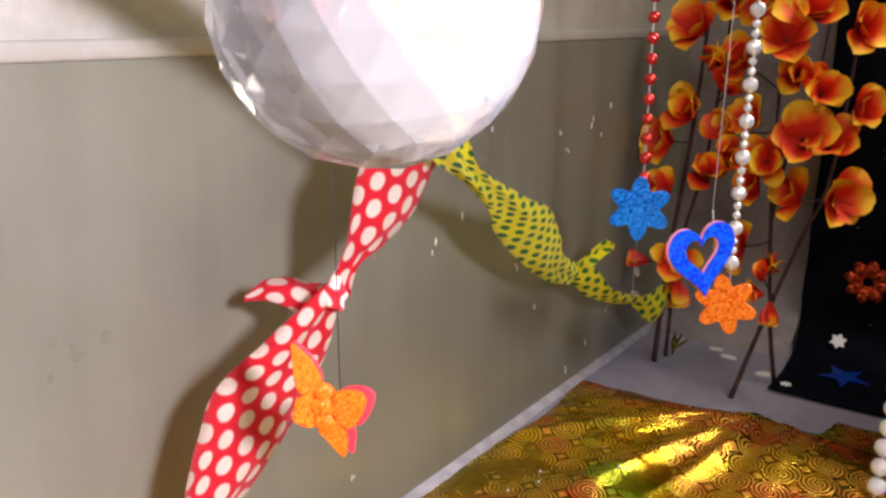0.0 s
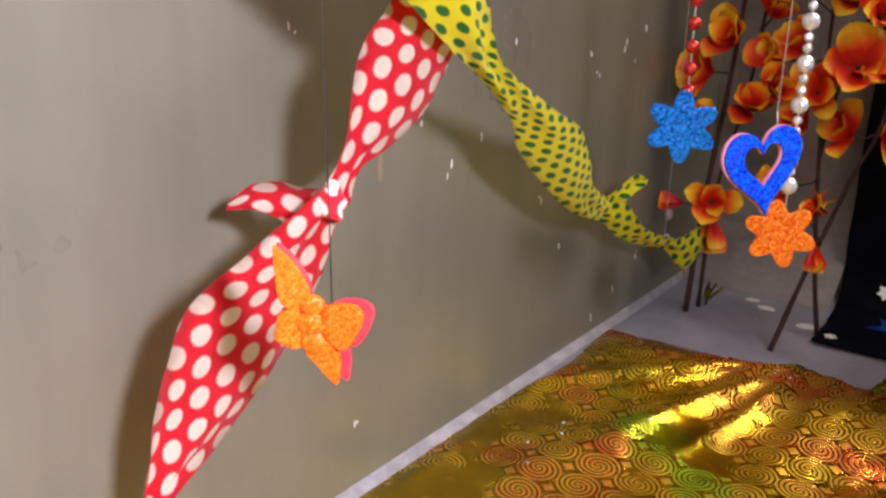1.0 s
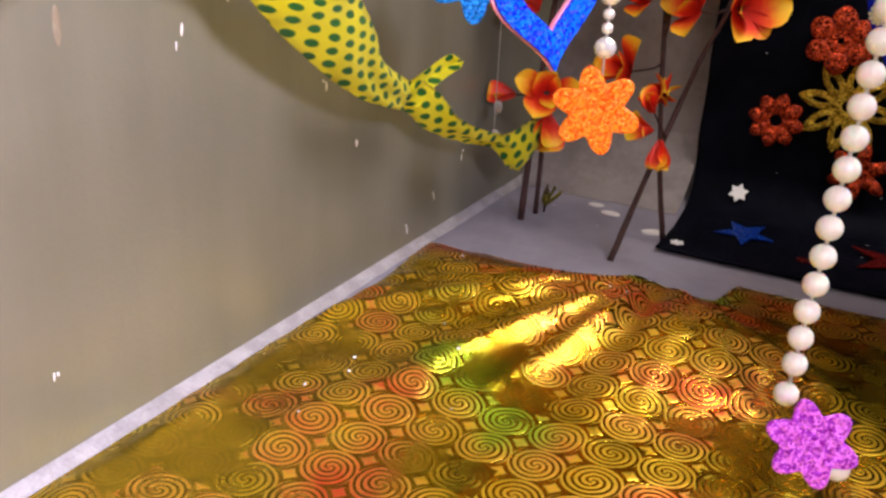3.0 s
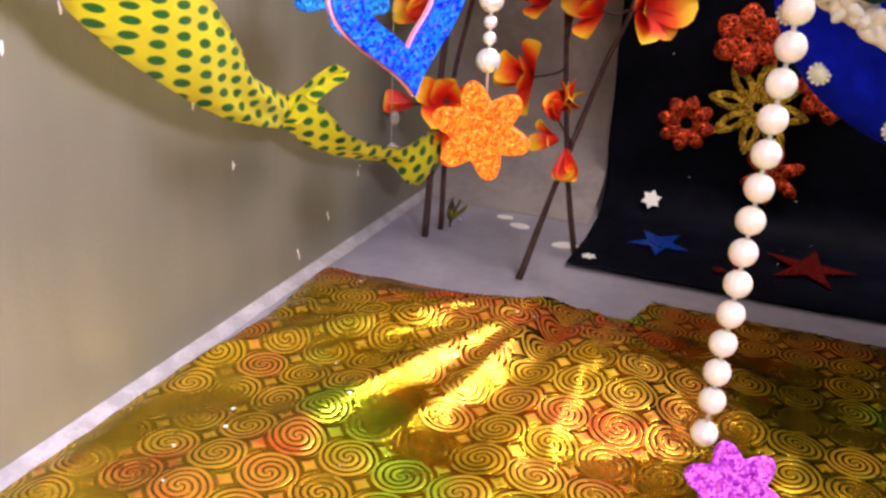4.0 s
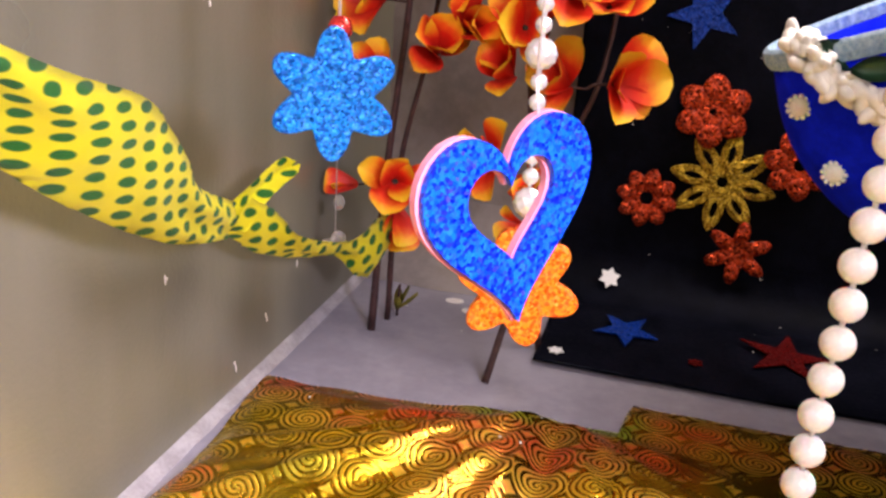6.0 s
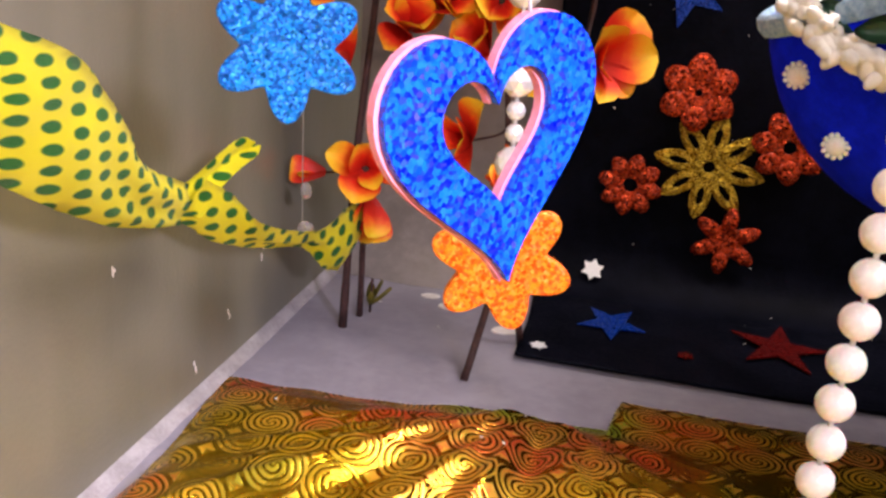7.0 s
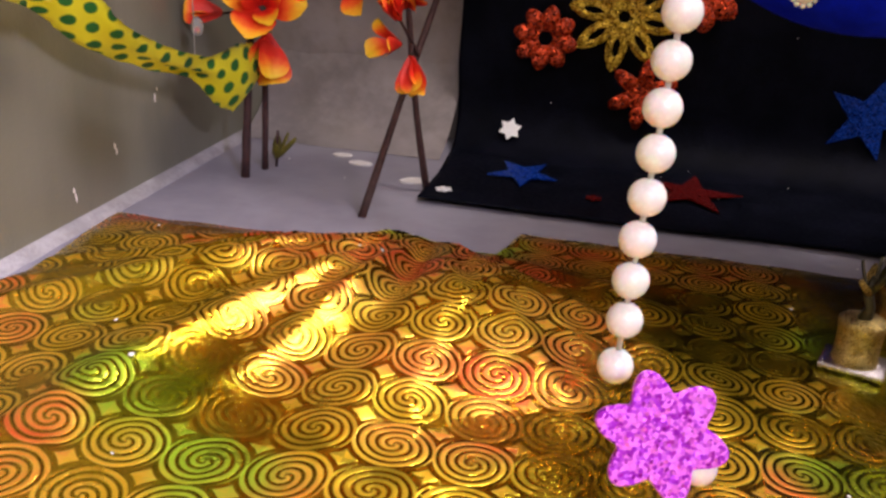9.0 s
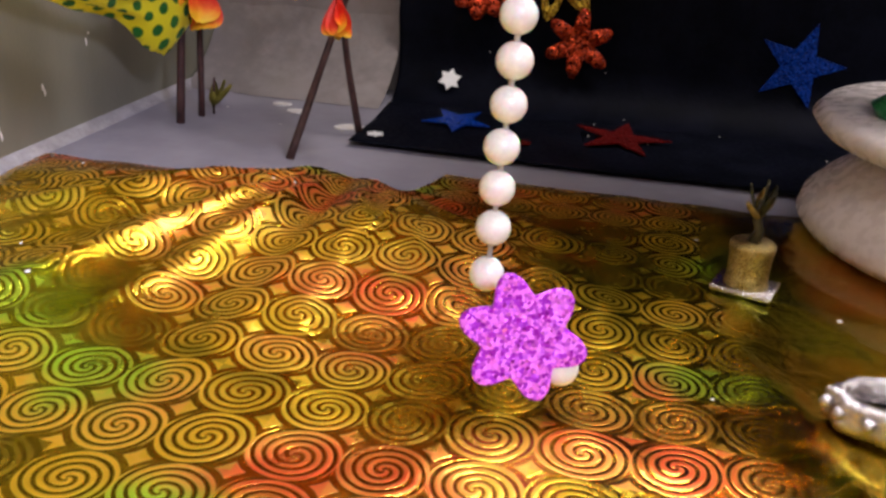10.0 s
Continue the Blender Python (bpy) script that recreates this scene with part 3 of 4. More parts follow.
def chip(x, y, r, turn):
    ring = [(r * (1 + 0.22 * noise.noise((math.cos(a) * 2 + x * 90, math.sin(a) * 2, 1))) * math.cos(a), 0.62 * r * math.sin(a)) for a in np.linspace(0, 2 * math.pi, 18, endpoint=False)]
    thing("plaster_flake", plate_bm(ring, 0.0008, (), 0.0), M_DUST, "flat pale plaster flake on the cement floor", "flake", "plaster flakes", smooth=False, m=pose(x, y, 0.0005, 90, 0, turn))


chip(-0.233, 0.830, 0.0062, 8)
chip(-0.217, 0.817, 0.0075, -6)
chip(-0.177, 0.795, 0.0090, 20)


# ---------------- ribbons ----------------
def ribbon(name, stations, material, label, curl=0.0, per=10, across=8, seed=0.0, jag=0.0):
    """A cloth strip through stations of centre and half-width vector; u and v in metres for the print."""
    rows = spline(stations, per)
    bm = bmesh.new()
    uv = bm.loops.layers.uv.new("print")
    v, grid, last = 0.0, [], None
    for n, q in enumerate(rows):
        c, h = Vector(q[:3]), Vector(q[3:6])
        v += (c - last).length if last is not None else 0
        last = c
        ahead = Vector(rows[min(n + 1, len(rows) - 1)][:3]) - Vector(rows[max(n - 1, 0)][:3])
        nor = ahead.cross(h).normalized()
        full = q[6]
        line = []
        for k in range(across + 1):
            f = 2 * k / across - 1
            bow = curl * h.length * (1 - f * f) + 0.0010 * noise.noise((v * 60 + seed, f * 1.4, seed))
            squeeze = max(0.0, full - h.length)
            pleat = 0.22 * squeeze * math.sin(f * 5.2 + v * 40 + seed)
            e = 1 + jag * noise.noise((v * 700, f, 3)) if k in (0, across) else 1
            line.append((bm.verts.new(c + h * f * e + nor * (bow + pleat)), f * full, v))
        grid.append(line)
    for a, b in zip(grid, grid[1:]):
        for k in range(across):
            four = (a[k], a[k + 1], b[k + 1], b[k])
            face = bm.faces.new([w[0] for w in four])
            for lp, w in zip(face.loops, four):
                lp[uv].uv = (w[1], w[2])
    bmesh.ops.solidify(bm, geom=bm.faces[:], thickness=0.0004)
    return bm


yellow = holder("polka_ribbon", (-0.27, 0.60, 0.12), "yellow cloth ribbon with green dots, knotted and strung along the wall", "ribbon", "polka-dot ribbons")
inv_y = Matrix.Translation((0.27, -0.60, -0.12))
part("streamer", ribbon("y", [
    (-0.214, 0.198, 0.340, 0.000, 0.0260, 0.000, 0.029), (-0.220, 0.275, 0.297, 0.000, 0.0260, 0.000, 0.029), (-0.223, 0.322, 0.267, 0.000, 0.0275, 0.001, 0.029),
    (-0.228, 0.350, 0.246, 0.000, 0.0150, 0.0025, 0.024), (-0.234, 0.376, 0.232, 0.002, 0.0050, 0.003, 0.018), (-0.246, 0.437, 0.205, 0.004, 0.0150, 0.001, 0.022),
    (-0.255, 0.474, 0.187, 0.002, 0.0300, 0.003, 0.030), (-0.262, 0.510, 0.163, 0.001, 0.0245, 0.005, 0.028), (-0.270, 0.551, 0.138, 0.001, 0.0100, 0.008, 0.020),
    (-0.278, 0.600, 0.120, 0.002, 0.0010, 0.0080, 0.013)], M_YEL_RIB, "", 0.22, seed=1.0, jag=0.03), M_YEL_RIB, yellow, m=inv_y)
part("tail", ribbon("t", [(-0.278, 0.603, 0.119, 0.003, 0.004, -0.006, 0.012), (-0.276, 0.622, 0.1265, 0.002, 0.003, -0.0045, 0.010), (-0.274, 0.638, 0.1315, 0.002, 0.002, -0.0045, 0.010), (-0.2725, 0.648, 0.1335, 0.002, 0.001, -0.0042, 0.010), (-0.272, 0.654, 0.1337, 0.001, 0.000, -0.0012, 0.006)], M_YEL_RIB, "", 0.9, seed=5.0, jag=0.06), M_YEL_RIB, yellow, m=inv_y)
part("end_strip", ribbon("e", [(-0.279, 0.604, 0.121, 0.006, 0.004, 0.008, 0.015), (-0.277, 0.620, 0.112, 0.005, 0.0100, 0.0045, 0.015), (-0.276, 0.644, 0.095, 0.007, 0.0060, 0.004, 0.013), (-0.274, 0.683, 0.080, 0.008, 0.001, 0.004, 0.013),
                          (-0.270, 0.714, 0.072, 0.006, 0.000, 0.0060, 0.015), (-0.267, 0.738, 0.064, 0.003, 0.006, 0.015, 0.018), (-0.265, 0.758, 0.060, 0.002, 0.009, 0.0165, 0.019), (-0.264, 0.768, 0.062, 0.002, 0.004, 0.008, 0.019)], M_YEL_RIB, "", 0.25, seed=9.0, jag=0.10), M_YEL_RIB, yellow, m=inv_y)

red = holder("polka_ribbon", (-0.25, 0.294, 0.187), "red cloth ribbon with white polka dots, knotted", "ribbon", "polka-dot ribbons")
inv_r = Matrix.Translation((0.25, -0.294, -0.187))
part("streamer", ribbon("r", [(-0.226, 0.368, 0.316, 0.000, 0.0190, -0.002, 0.026), (-0.233, 0.349, 0.277, 0.000, 0.0210, -0.006, 0.026), (-0.239, 0.333, 0.248, 0.000, 0.0210, -0.010, 0.026), (-0.240, 0.319, 0.232, 0.000, 0.0205, -0.0130, 0.026),
                         (-0.243, 0.308, 0.216, 0.001, 0.0115, -0.010, 0.022), (-0.247, 0.301, 0.202, 0.002, 0.0035, -0.003, 0.014), (-0.250, 0.295, 0.188, 0.002, 0.0060, -0.003, 0.012)], M_RED_RIB, "", 0.20, seed=2.0), M_RED_RIB, red, m=inv_r)
part("streamer", ribbon("r2", [(-0.250, 0.296, 0.190, 0.002, 0.0060, -0.002, 0.012), (-0.255, 0.288, 0.178, 0.000, 0.0120, -0.0040, 0.020), (-0.261, 0.280, 0.162, 0.000, 0.0195, -0.0085, 0.028), (-0.266, 0.262, 0.143, 0.000, 0.0240, -0.0148, 0.031),
                          (-0.267, 0.248, 0.125, 0.000, 0.0212, -0.0135, 0.030), (-0.268, 0.234, 0.108, 0.000, 0.0140, -0.0110, 0.028), (-0.268, 0.222, 0.092, 0.001, 0.0045, -0.004, 0.020), (-0.268, 0.216, 0.080, 0.002, 0.0030, -0.002, 0.014), (-0.270, 0.203, 0.050, 0.002, 0.012, -0.006, 0.022), (-0.272, 0.186, 0.008, 0.001, 0.016, -0.006, 0.024)], M_RED_RIB, "", 0.16, seed=3.0), M_RED_RIB, red, m=inv_r)
part("tail", ribbon("rt", [(-0.252, 0.294, 0.186, 0.004, 0.001, 0.0060, 0.010), (-0.262, 0.2895, 0.1835, 0.002, 0.0015, 0.0080, 0.012), (-0.270, 0.286, 0.186, 0.001, 0.0010, 0.0072, 0.012), (-0.279, 0.281, 0.1865, 0.000, 0.0005, 0.0050, 0.011), (-0.287, 0.2755, 0.1825, 0.001, 0.0000, 0.0022, 0.009)], M_RED_RIB, "", 0.5, seed=6.0), M_RED_RIB, red, m=inv_r)
kb = bmesh.new()
bmesh.ops.create_icosphere(kb, subdivisions=3, radius=1.0, matrix=Matrix.Diagonal((0.0052, 0.0052, 0.0078, 1)))
for v in kb.verts:
    v.co *= 1 + 0.16 * math.sin(v.co.z * 900 + v.co.y * 500) + 0.1 * noise.noise(v.co * 300)
uvk = kb.loops.layers.uv.new("print")
for f in kb.faces:
    for lp in f.loops:
        lp[uvk].uv = (1.1 * lp.vert.co.y + 0.8 * lp.vert.co.x + 0.0010, 1.1 * lp.vert.co.z + 0.0075)
part("knot", kb, M_RED_RIB, red)


# ---------------- hanging ornaments ----------------
TOP = 1.2


def cord(parent, x, y, z0, material, r=0.00022, name="thread"):
    """A thread from height z0 of the thing up to the ceiling."""
    o = parent.matrix_world.translation
    part(name, tube_bm([(x - o.x, y - o.y, z0 - o.z), (x - o.x, y - o.y, TOP - 0.001 - o.z)], r, 5), material, parent)


# butterfly
BF = pose(-0.2080, 0.2365, 0.1665, 0, 0, 30)
bfly = holder("butterfly_ornament", (0, 0, 0), "orange sparkling butterfly with red backing, hung on black thread", "ornament", "hanging ornaments", m=BF)


def wing(outline, thick, grow=1.0):
    """A rounded plate through an outline given in millimetres, grown about its middle."""
    n = len(outline)
    cx, cz = sum(p[0] for p in outline) / n, sum(p[1] for p in outline) / n
    ring = [(0.001 * (cx + grow * (q[0] - cx)), 0.001 * (cz + grow * (q[1] - cz))) for q in spline([*outline[-2:], *outline, *outline[:2]], 5)]
    return plate_bm(ring[10:-10], thick, (), 0.0005)


UPPER_LONG = [(-10.5, 25), (-7.2, 23.5), (-2.8, 18.5), (0.5, 11.5), (0, 7), (-4.5, 5.2), (-8.4, 7.8), (-9.8, 14.5)]
UPPER_WIDE = [(5.0, 6.5), (10, 8.8), (15.5, 8.5), (17.8, 5.5), (15.6, -1.4), (12, -6), (8.2, -5), (4.4, 0.5)]
LOWER_ROUND = [(-9.2, 3.8), (-3, 5), (-0.6, -2.2), (-2.6, -7), (-7.4, -6.4), (-10.6, -3)]
LOWER_LONG = [(0.2, -4.6), (6.4, -4.2), (10, -8.8), (9.8, -16.8), (8.2, -17.8), (2.8, -12.4), (-0.8, -8.6)]
for nm, shape, turn in (("upper_wing", UPPER_LONG, 8), ("upper_wing", UPPER_WIDE, -12), ("lower_wing", LOWER_ROUND, 8), ("lower_wing", LOWER_LONG, -8)):
    w = part(nm, wing(shape, 0.0026), M_BUTTER, bfly, smooth=False, m=pose(0, -0.0016, 0, 0, 0, turn))
    part("backing", wing(shape, 0.0016, 1.04 if turn < 0 else 0.95), M_REDFOAM, w, "red backing", smooth=False, m=pose(0.0024 if turn < 0 else 0.0006, 0.0026, 0.0008))
mid = bmesh.new()
for x, z, rx, rz in ((1.2, 7.0, 4.2, 3.6), (0.8, 1.2, 5.2, 4.6), (1.4, -4.4, 4.4, 4.0)):
    bmesh.ops.create_icosphere(mid, subdivisions=3, radius=1, matrix=pose(0.001 * x, -0.0022, 0.001 * z) @ Matrix.Diagonal((0.001 * rx, 0.0024, 0.001 * rz, 1)))
part("middle", mid, M_BUTTER, bfly)
o = bfly.matrix_world.inverted()
tb = tube_bm([(-0.2005, 0.2385, 0.168), (-0.2000, 0.2325, 0.30), (-0.2000, 0.2325, TOP - 0.001)], 0.00022, 5)
part("thread", tb, M_BLACKTHREAD, bfly, "black thread", m=o)


# pearl string with purple star
pearl_me = bead_mesh("pearl", 0.0053, M_PEARL)
pearls = holder("pearl_string", (-0.0515, 0.5355, 0.038), "string of cream pearls ending in a purple glitter star", "bead string", "hanging bead strings")
for i in range(26):
    share("pearl", pearl_me, pearls, pose(0.0005 * i + 0.0003 * math.sin(i * 1.7), 0.0002 * i, 0.0122 * i - (0.0025 if i == 0 else 0)))
part("thread", tube_bm([(0, 0, -0.006), (0.0125, 0.005, 0.31), (0.0125, 0.005, TOP - 0.001 - 0.038)], 0.0008, 6), M_THREAD, pearls, "cream cord between the pearls")
st = part("star", plate_bm(flower_outline(6, 0.0184, 0.0122, 96, 0.8), 0.0030, (), 0.0007), M_PURPLE, pearls, "purple glitter foam star", smooth=False, m=pose(0.0144, -0.0200, -0.0112, -18, -18, 12))
share("pearl", pearl_me, pearls, pose(0.0256, -0.0172, -0.0205))

# red beads with blue star
red_me = bead_mesh("bead", 0.0036, M_REDBEAD, seg=16)
reds = holder("red_bead_string", (-0.1985, 0.516, 0.196), "string of shiny red beads ending in a blue glitter star", "bead string", "hanging bead strings")
for i in range(14):
    share("bead", red_me, reds, pose(0.0, 0.001 - 0.0006 * i, 0.0185 + 0.0116 * i))
part("thread", tube_bm([(0, 0.001, 0.012), (0, -0.008, 0.17), (0, -0.008, TOP - 0.001 - 0.196)], 0.0005, 6), M_THREAD, reds)
part("star", plate_bm(flower_outline(6, 0.0195, 0.0118, 96, 0.8), 0.0034, (), 0.0007), M_BLUE, reds, "sky-blue glitter foam star", smooth=False, m=pose(0, -0.003, 0.0, 0, 0, 24))

# silver beads with orange star
big_me, small_me = bead_mesh("bead", 0.0043, M_SILVER, 2), bead_mesh("bead", 0.0023, M_SILVER, 2)
silv = holder("silver_bead_string", (-0.1375, 0.500, 0.152), "string of faceted silvery beads ending in an orange glitter star", "bead string", "hanging bead strings")
z = 0.0235
for i in range(24):
    big = i % 3 == 0
    share("bead", big_me if big else small_me, silv, pose(-0.0005 * i * 0.3, 0.0022 + 0.0004 * i, z, 0, 0, 17 * i))
    z += 0.0072 if i % 3 != 1 else 0.0052
part("thread", tube_bm([(0, 0.0022, 0.012), (-0.003, 0.012, z), (-0.003, 0.012, TOP - 0.001 - 0.152)], 0.0005, 6), M_THREAD, silv)
part("star", plate_bm(flower_outline(6, 0.0175, 0.0108, 96, 0.75), 0.0030, (), 0.0007), M_ORANGE, silv, "orange glitter foam star", smooth=False, m=pose(0, -0.001, 0.0, 0, -14, 16))


# heart
def heart_ring(s, n=72, dz=0.0):
    out = []
    for t in np.linspace(0, 2 * math.pi, n, endpoint=False):
        x = 16 * math.sin(t) ** 3
        zz = 13 * math.cos(t) - 5 * math.cos(2 * t) - 2 * math.cos(3 * t) - math.cos(4 * t)
        out.append((s * x / 16, s * (zz / 14.5) + dz))
    for _ in range(5):
        out = [tuple(0.25 * p + 0.5 * q + 0.25 * w for p, q, w in zip(out[i - 1], out[i], out[(i + 1) % n])) for i in range(n)]
    return out


hm = pose(-0.1262, 0.4085, 0.2022, 0, -10, 52)
heart = holder("heart_ornament", (0, 0, 0), "open heart of glittering deep blue foam with pink back", "ornament", "hanging ornaments", m=hm)
part("front", plate_bm(heart_ring(0.0178), 0.0012, [heart_ring(0.0093, dz=0.0009)], 0.0), M_DEEP, heart, "deep blue glitter face", smooth=False, m=pose(0, -0.0013, 0))
part("back", plate_bm(heart_ring(0.0181), 0.0014, [heart_ring(0.0090, dz=0.0009)], 0.0), M_PINK, heart, "pink foam back", smooth=False, m=pose(-0.0003, 0.0002, 0))
part("thread", tube_bm([(0.0075, 0, 0.0125), (0.0075, 0, 0.02)], 0.00025, 5), M_THREAD, heart)
part("thread", tube_bm([hm @ Vector((0.0075, 0, 0.02)), Vector((*(hm @ Vector((0.0075, 0, 0.02))).xy, TOP - 0.001))], 0.0002, 5), M_THREAD, heart, m=hm.inverted())

BALL = (-0.0737, 0.0948, 0.3113)
# crystal ball close to the camera's start
ball = holder("crystal_ball", BALL, "faceted clear crystal ball hanging on a thread", "ornament", "hanging ornaments")
cb = bmesh.new()
bmesh.ops.create_icosphere(cb, subdivisions=3, radius=0.0212, matrix=pose(0, 0, 0, 20, 13, 0))
part("ball", cb, M_CRYSTAL, ball, smooth=False)
part("thread", tube_bm([(0, 0, 0.017), (0, 0, TOP - 0.001 - BALL[2])], 0.0003, 5), M_THREAD, ball)


# ---------------- branches of silk blossom ----------------
def petal_mesh(length, width, cup, seed):
    """A cupped petal from its base along +x, rim curled and wavy, v from base to rim."""
    bm = bmesh.new()
    uv = bm.loops.layers.uv.new("along")
    nu, nv, grid = 6, 9, []
    for i in range(nv + 1):
        f = i / nv
        w = 0.26 + 0.74 * math.sin(min(f / 0.62, 1.0) * math.pi / 2) if f < 0.62 else math.sqrt(max(0.03, 1 - ((f - 0.62) / 0.39) ** 2))
        row = []
        for k in range(nu + 1):
            g = 2 * k / nu - 1
            lift = cup * length * (math.sin(f * 1.5) - 0.35 * f) + 0.20 * width * w * g * g + 0.07 * length * f * noise.noise((g * 1.6, f * 2, seed))
            reach = length * f * (1 - 0.12 * cup * f) + 0.035 * length * f * noise.noise((g * 2.5, 7, seed))
            row.append((bm.verts.new((reach, width * w * 0.5 * g, lift)), f))
        grid.append(row)
    for a, b in zip(grid, grid[1:]):
        for k in range(nu):
            four = (a[k], a[k + 1], b[k + 1], b[k])
            face = bm.faces.new([q[0] for q in four])
            for lp, q in zip(face.loops, four):
                lp[uv].uv = (0.5, q[1])
    return mesh_of("petal", bm, M_PETAL)


PETALS = [petal_mesh(0.0225, 0.0185, c, s) for c, s in ((0.40, 1.0), (0.62, 4.0), (0.22, 8.0), (0.80, 12.0))]
hb = bmesh.new()
bmesh.ops.create_icosphere(hb, subdivisions=2, radius=0.003, matrix=Matrix.Diagonal((1, 1, 0.7, 1)))
HEART_ME = mesh_of("flower_heart", hb, M_CENTRE)
rb = random.Random(11)


def blossom(branch, place, facing, size, petals=6, cup=None):
    """A blossom: petals in two whorls round a dark heart."""
    o = branch.matrix_world.translation
    up = Vector(facing).normalized()
    base = Matrix.Translation(Vector(place) - o) @ up.to_track_quat("Z", "Y").to_matrix().to_4x4()
    for k in range(petals):
        a = 360 * k / petals + rb.uniform(-14, 14)
        me = PETALS[cup if cup is not None else rb.randrange(4)]
        s = 1.22 * size * rb.uniform(0.82, 1.15)
        share("petal", me, branch, base @ pose(0, 0, 0.0008 * (k % 2), 0, 0, a) @ pose(0.0015, 0, 0, 0, rb.uniform(-82, -52) if cup == 3 else rb.uniform(-62, -8), 0) @ Matrix.Diagonal((s, s * rb.uniform(0.8, 1.1), s, 1)))
    share("flower_heart", HEART_ME, branch, base @ Matrix.Diagonal((0.6 * size, 0.6 * size, 0.6 * size, 1)))
    return base


def twig(branch, points, r0, r1, name="stem"):
    o = branch.matrix_world.translation
    pts = [Vector(q[:3]) - o for q in spline(points, 6)]
    part(name, tube_bm(pts, [0.8 * (r0 + (r1 - r0) * i / (len(pts) - 1)) + 0.0003 * noise.noise(Vector(p) * 200) for i, p in enumerate(pts)], 8), M_STEM, branch)


def branch_thing(foot, stems, flowers, label):
    b = holder("blossom_branch", foot, label, "artificial flowers", "branches of silk blossom")
    for pts, r0, r1 in stems:
        twig(b, pts, r0, r1)
    for place, facing, size, n, cup, joint in flowers:
        blossom(b, place, facing, size, n, cup)
        if joint:
            p, j, f = Vector(place), Vector(joint), Vector(facing).normalized()
            twig(b, [tuple(j), tuple(j.lerp(p, 0.5) - f * 0.006), tuple(p - f * 0.001)], 0.0011, 0.0009, "twig")
    return b


branch_thing((-0.270, 0.765, 0.0), [
    ([(-0.270, 0.765, 0.0), (-0.268, 0.775, 0.10), (-0.262, 0.79, 0.22), (-0.255, 0.80, 0.42)], 0.0031, 0.0017),
    ([(-0.266, 0.784, 0.0), (-0.264, 0.788, 0.10), (-0.248, 0.795, 0.2), (-0.236, 0.80, 0.40)], 0.0024, 0.0014)], [
    ((-0.263, 0.778, 0.094), (0.25, -0.75, 0.35), 0.95, 6, 0, None),
    ((-0.259, 0.773, 0.082), (0.2, -0.5, -1.0), 0.90, 3, 3, (-0.266, 0.775, 0.095)),
    ((-0.286, 0.775, 0.090), (-0.9, -0.4, 0.1), 0.62, 3, 3, (-0.267, 0.777, 0.096)),
    ((-0.274, 0.775, 0.152), (-0.2, -0.8, 0.4), 0.95, 5, 1, None),
    ((-0.243, 0.782, 0.173), (0.3, -0.7, 0.5), 1.00, 6, 0, (-0.255, 0.79, 0.165)),
    ((-0.226, 0.780, 0.188), (0.5, -0.7, 0.2), 1.00, 6, 1, (-0.248, 0.794, 0.185)),
    ((-0.257, 0.776, 0.226), (-0.2, -0.8, 0.3), 1.05, 6, 0, None),
    ((-0.235, 0.785, 0.245), (0.4, -0.6, 0.5), 0.95, 5, 3, (-0.247, 0.795, 0.235)),
    ((-0.276, 0.782, 0.200), (-0.4, -0.8, 0.2), 0.95, 5, 1, (-0.262, 0.79, 0.20)),
    ((-0.242, 0.776, 0.268), (0.2, -0.8, 0.3), 1.05, 6, 3, (-0.243, 0.797, 0.26)),
    ((-0.258, 0.780, 0.292), (-0.3, -0.7, 0.5), 1.15, 6, 0, None),
    ((-0.238, 0.782, 0.318), (0.3, -0.8, 0.2), 1.15, 6, 1, None)],
    "artificial branch with orange and yellow silk blossoms, by the wall corner")
branch_thing((-0.187, 0.724, 0.0), [
    ([(-0.187, 0.724, 0.0), (-0.1775, 0.762, 0.058), (-0.163, 0.795, 0.125), (-0.148, 0.815, 0.19), (-0.140, 0.83, 0.40)], 0.0027, 0.0016)], [
    ((-0.178, 0.752, 0.098), (-0.25, -0.6, 0.75), 0.66, 4, 3, (-0.172, 0.77, 0.078)),
    ((-0.177, 0.752, 0.086), (-0.7, -0.6, 0.1), 0.60, 3, 1, None),
    ((-0.172, 0.754, 0.080), (0.25, -0.5, -0.85), 0.72, 4, 3, (-0.172, 0.77, 0.078)),
    ((-0.142, 0.798, 0.163), (0.55, -0.75, 0.15), 1.05, 6, 2, (-0.155, 0.807, 0.16)),
    ((-0.168, 0.795, 0.160), (-0.4, -0.8, 0.4), 0.98, 5, 0, (-0.155, 0.807, 0.16)),
    ((-0.150, 0.795, 0.205), (0.1, -0.8, 0.6), 1.00, 6, 0, None),
    ((-0.135, 0.805, 0.235), (0.5, -0.6, 0.3), 0.95, 5, 1, (-0.145, 0.82, 0.23)),
    ((-0.140, 0.800, 0.300), (0.5, -0.7, 0.3), 1.10, 6, 0, None)],
    "artificial branch of yellow-rimmed silk blossoms with crossing stem")
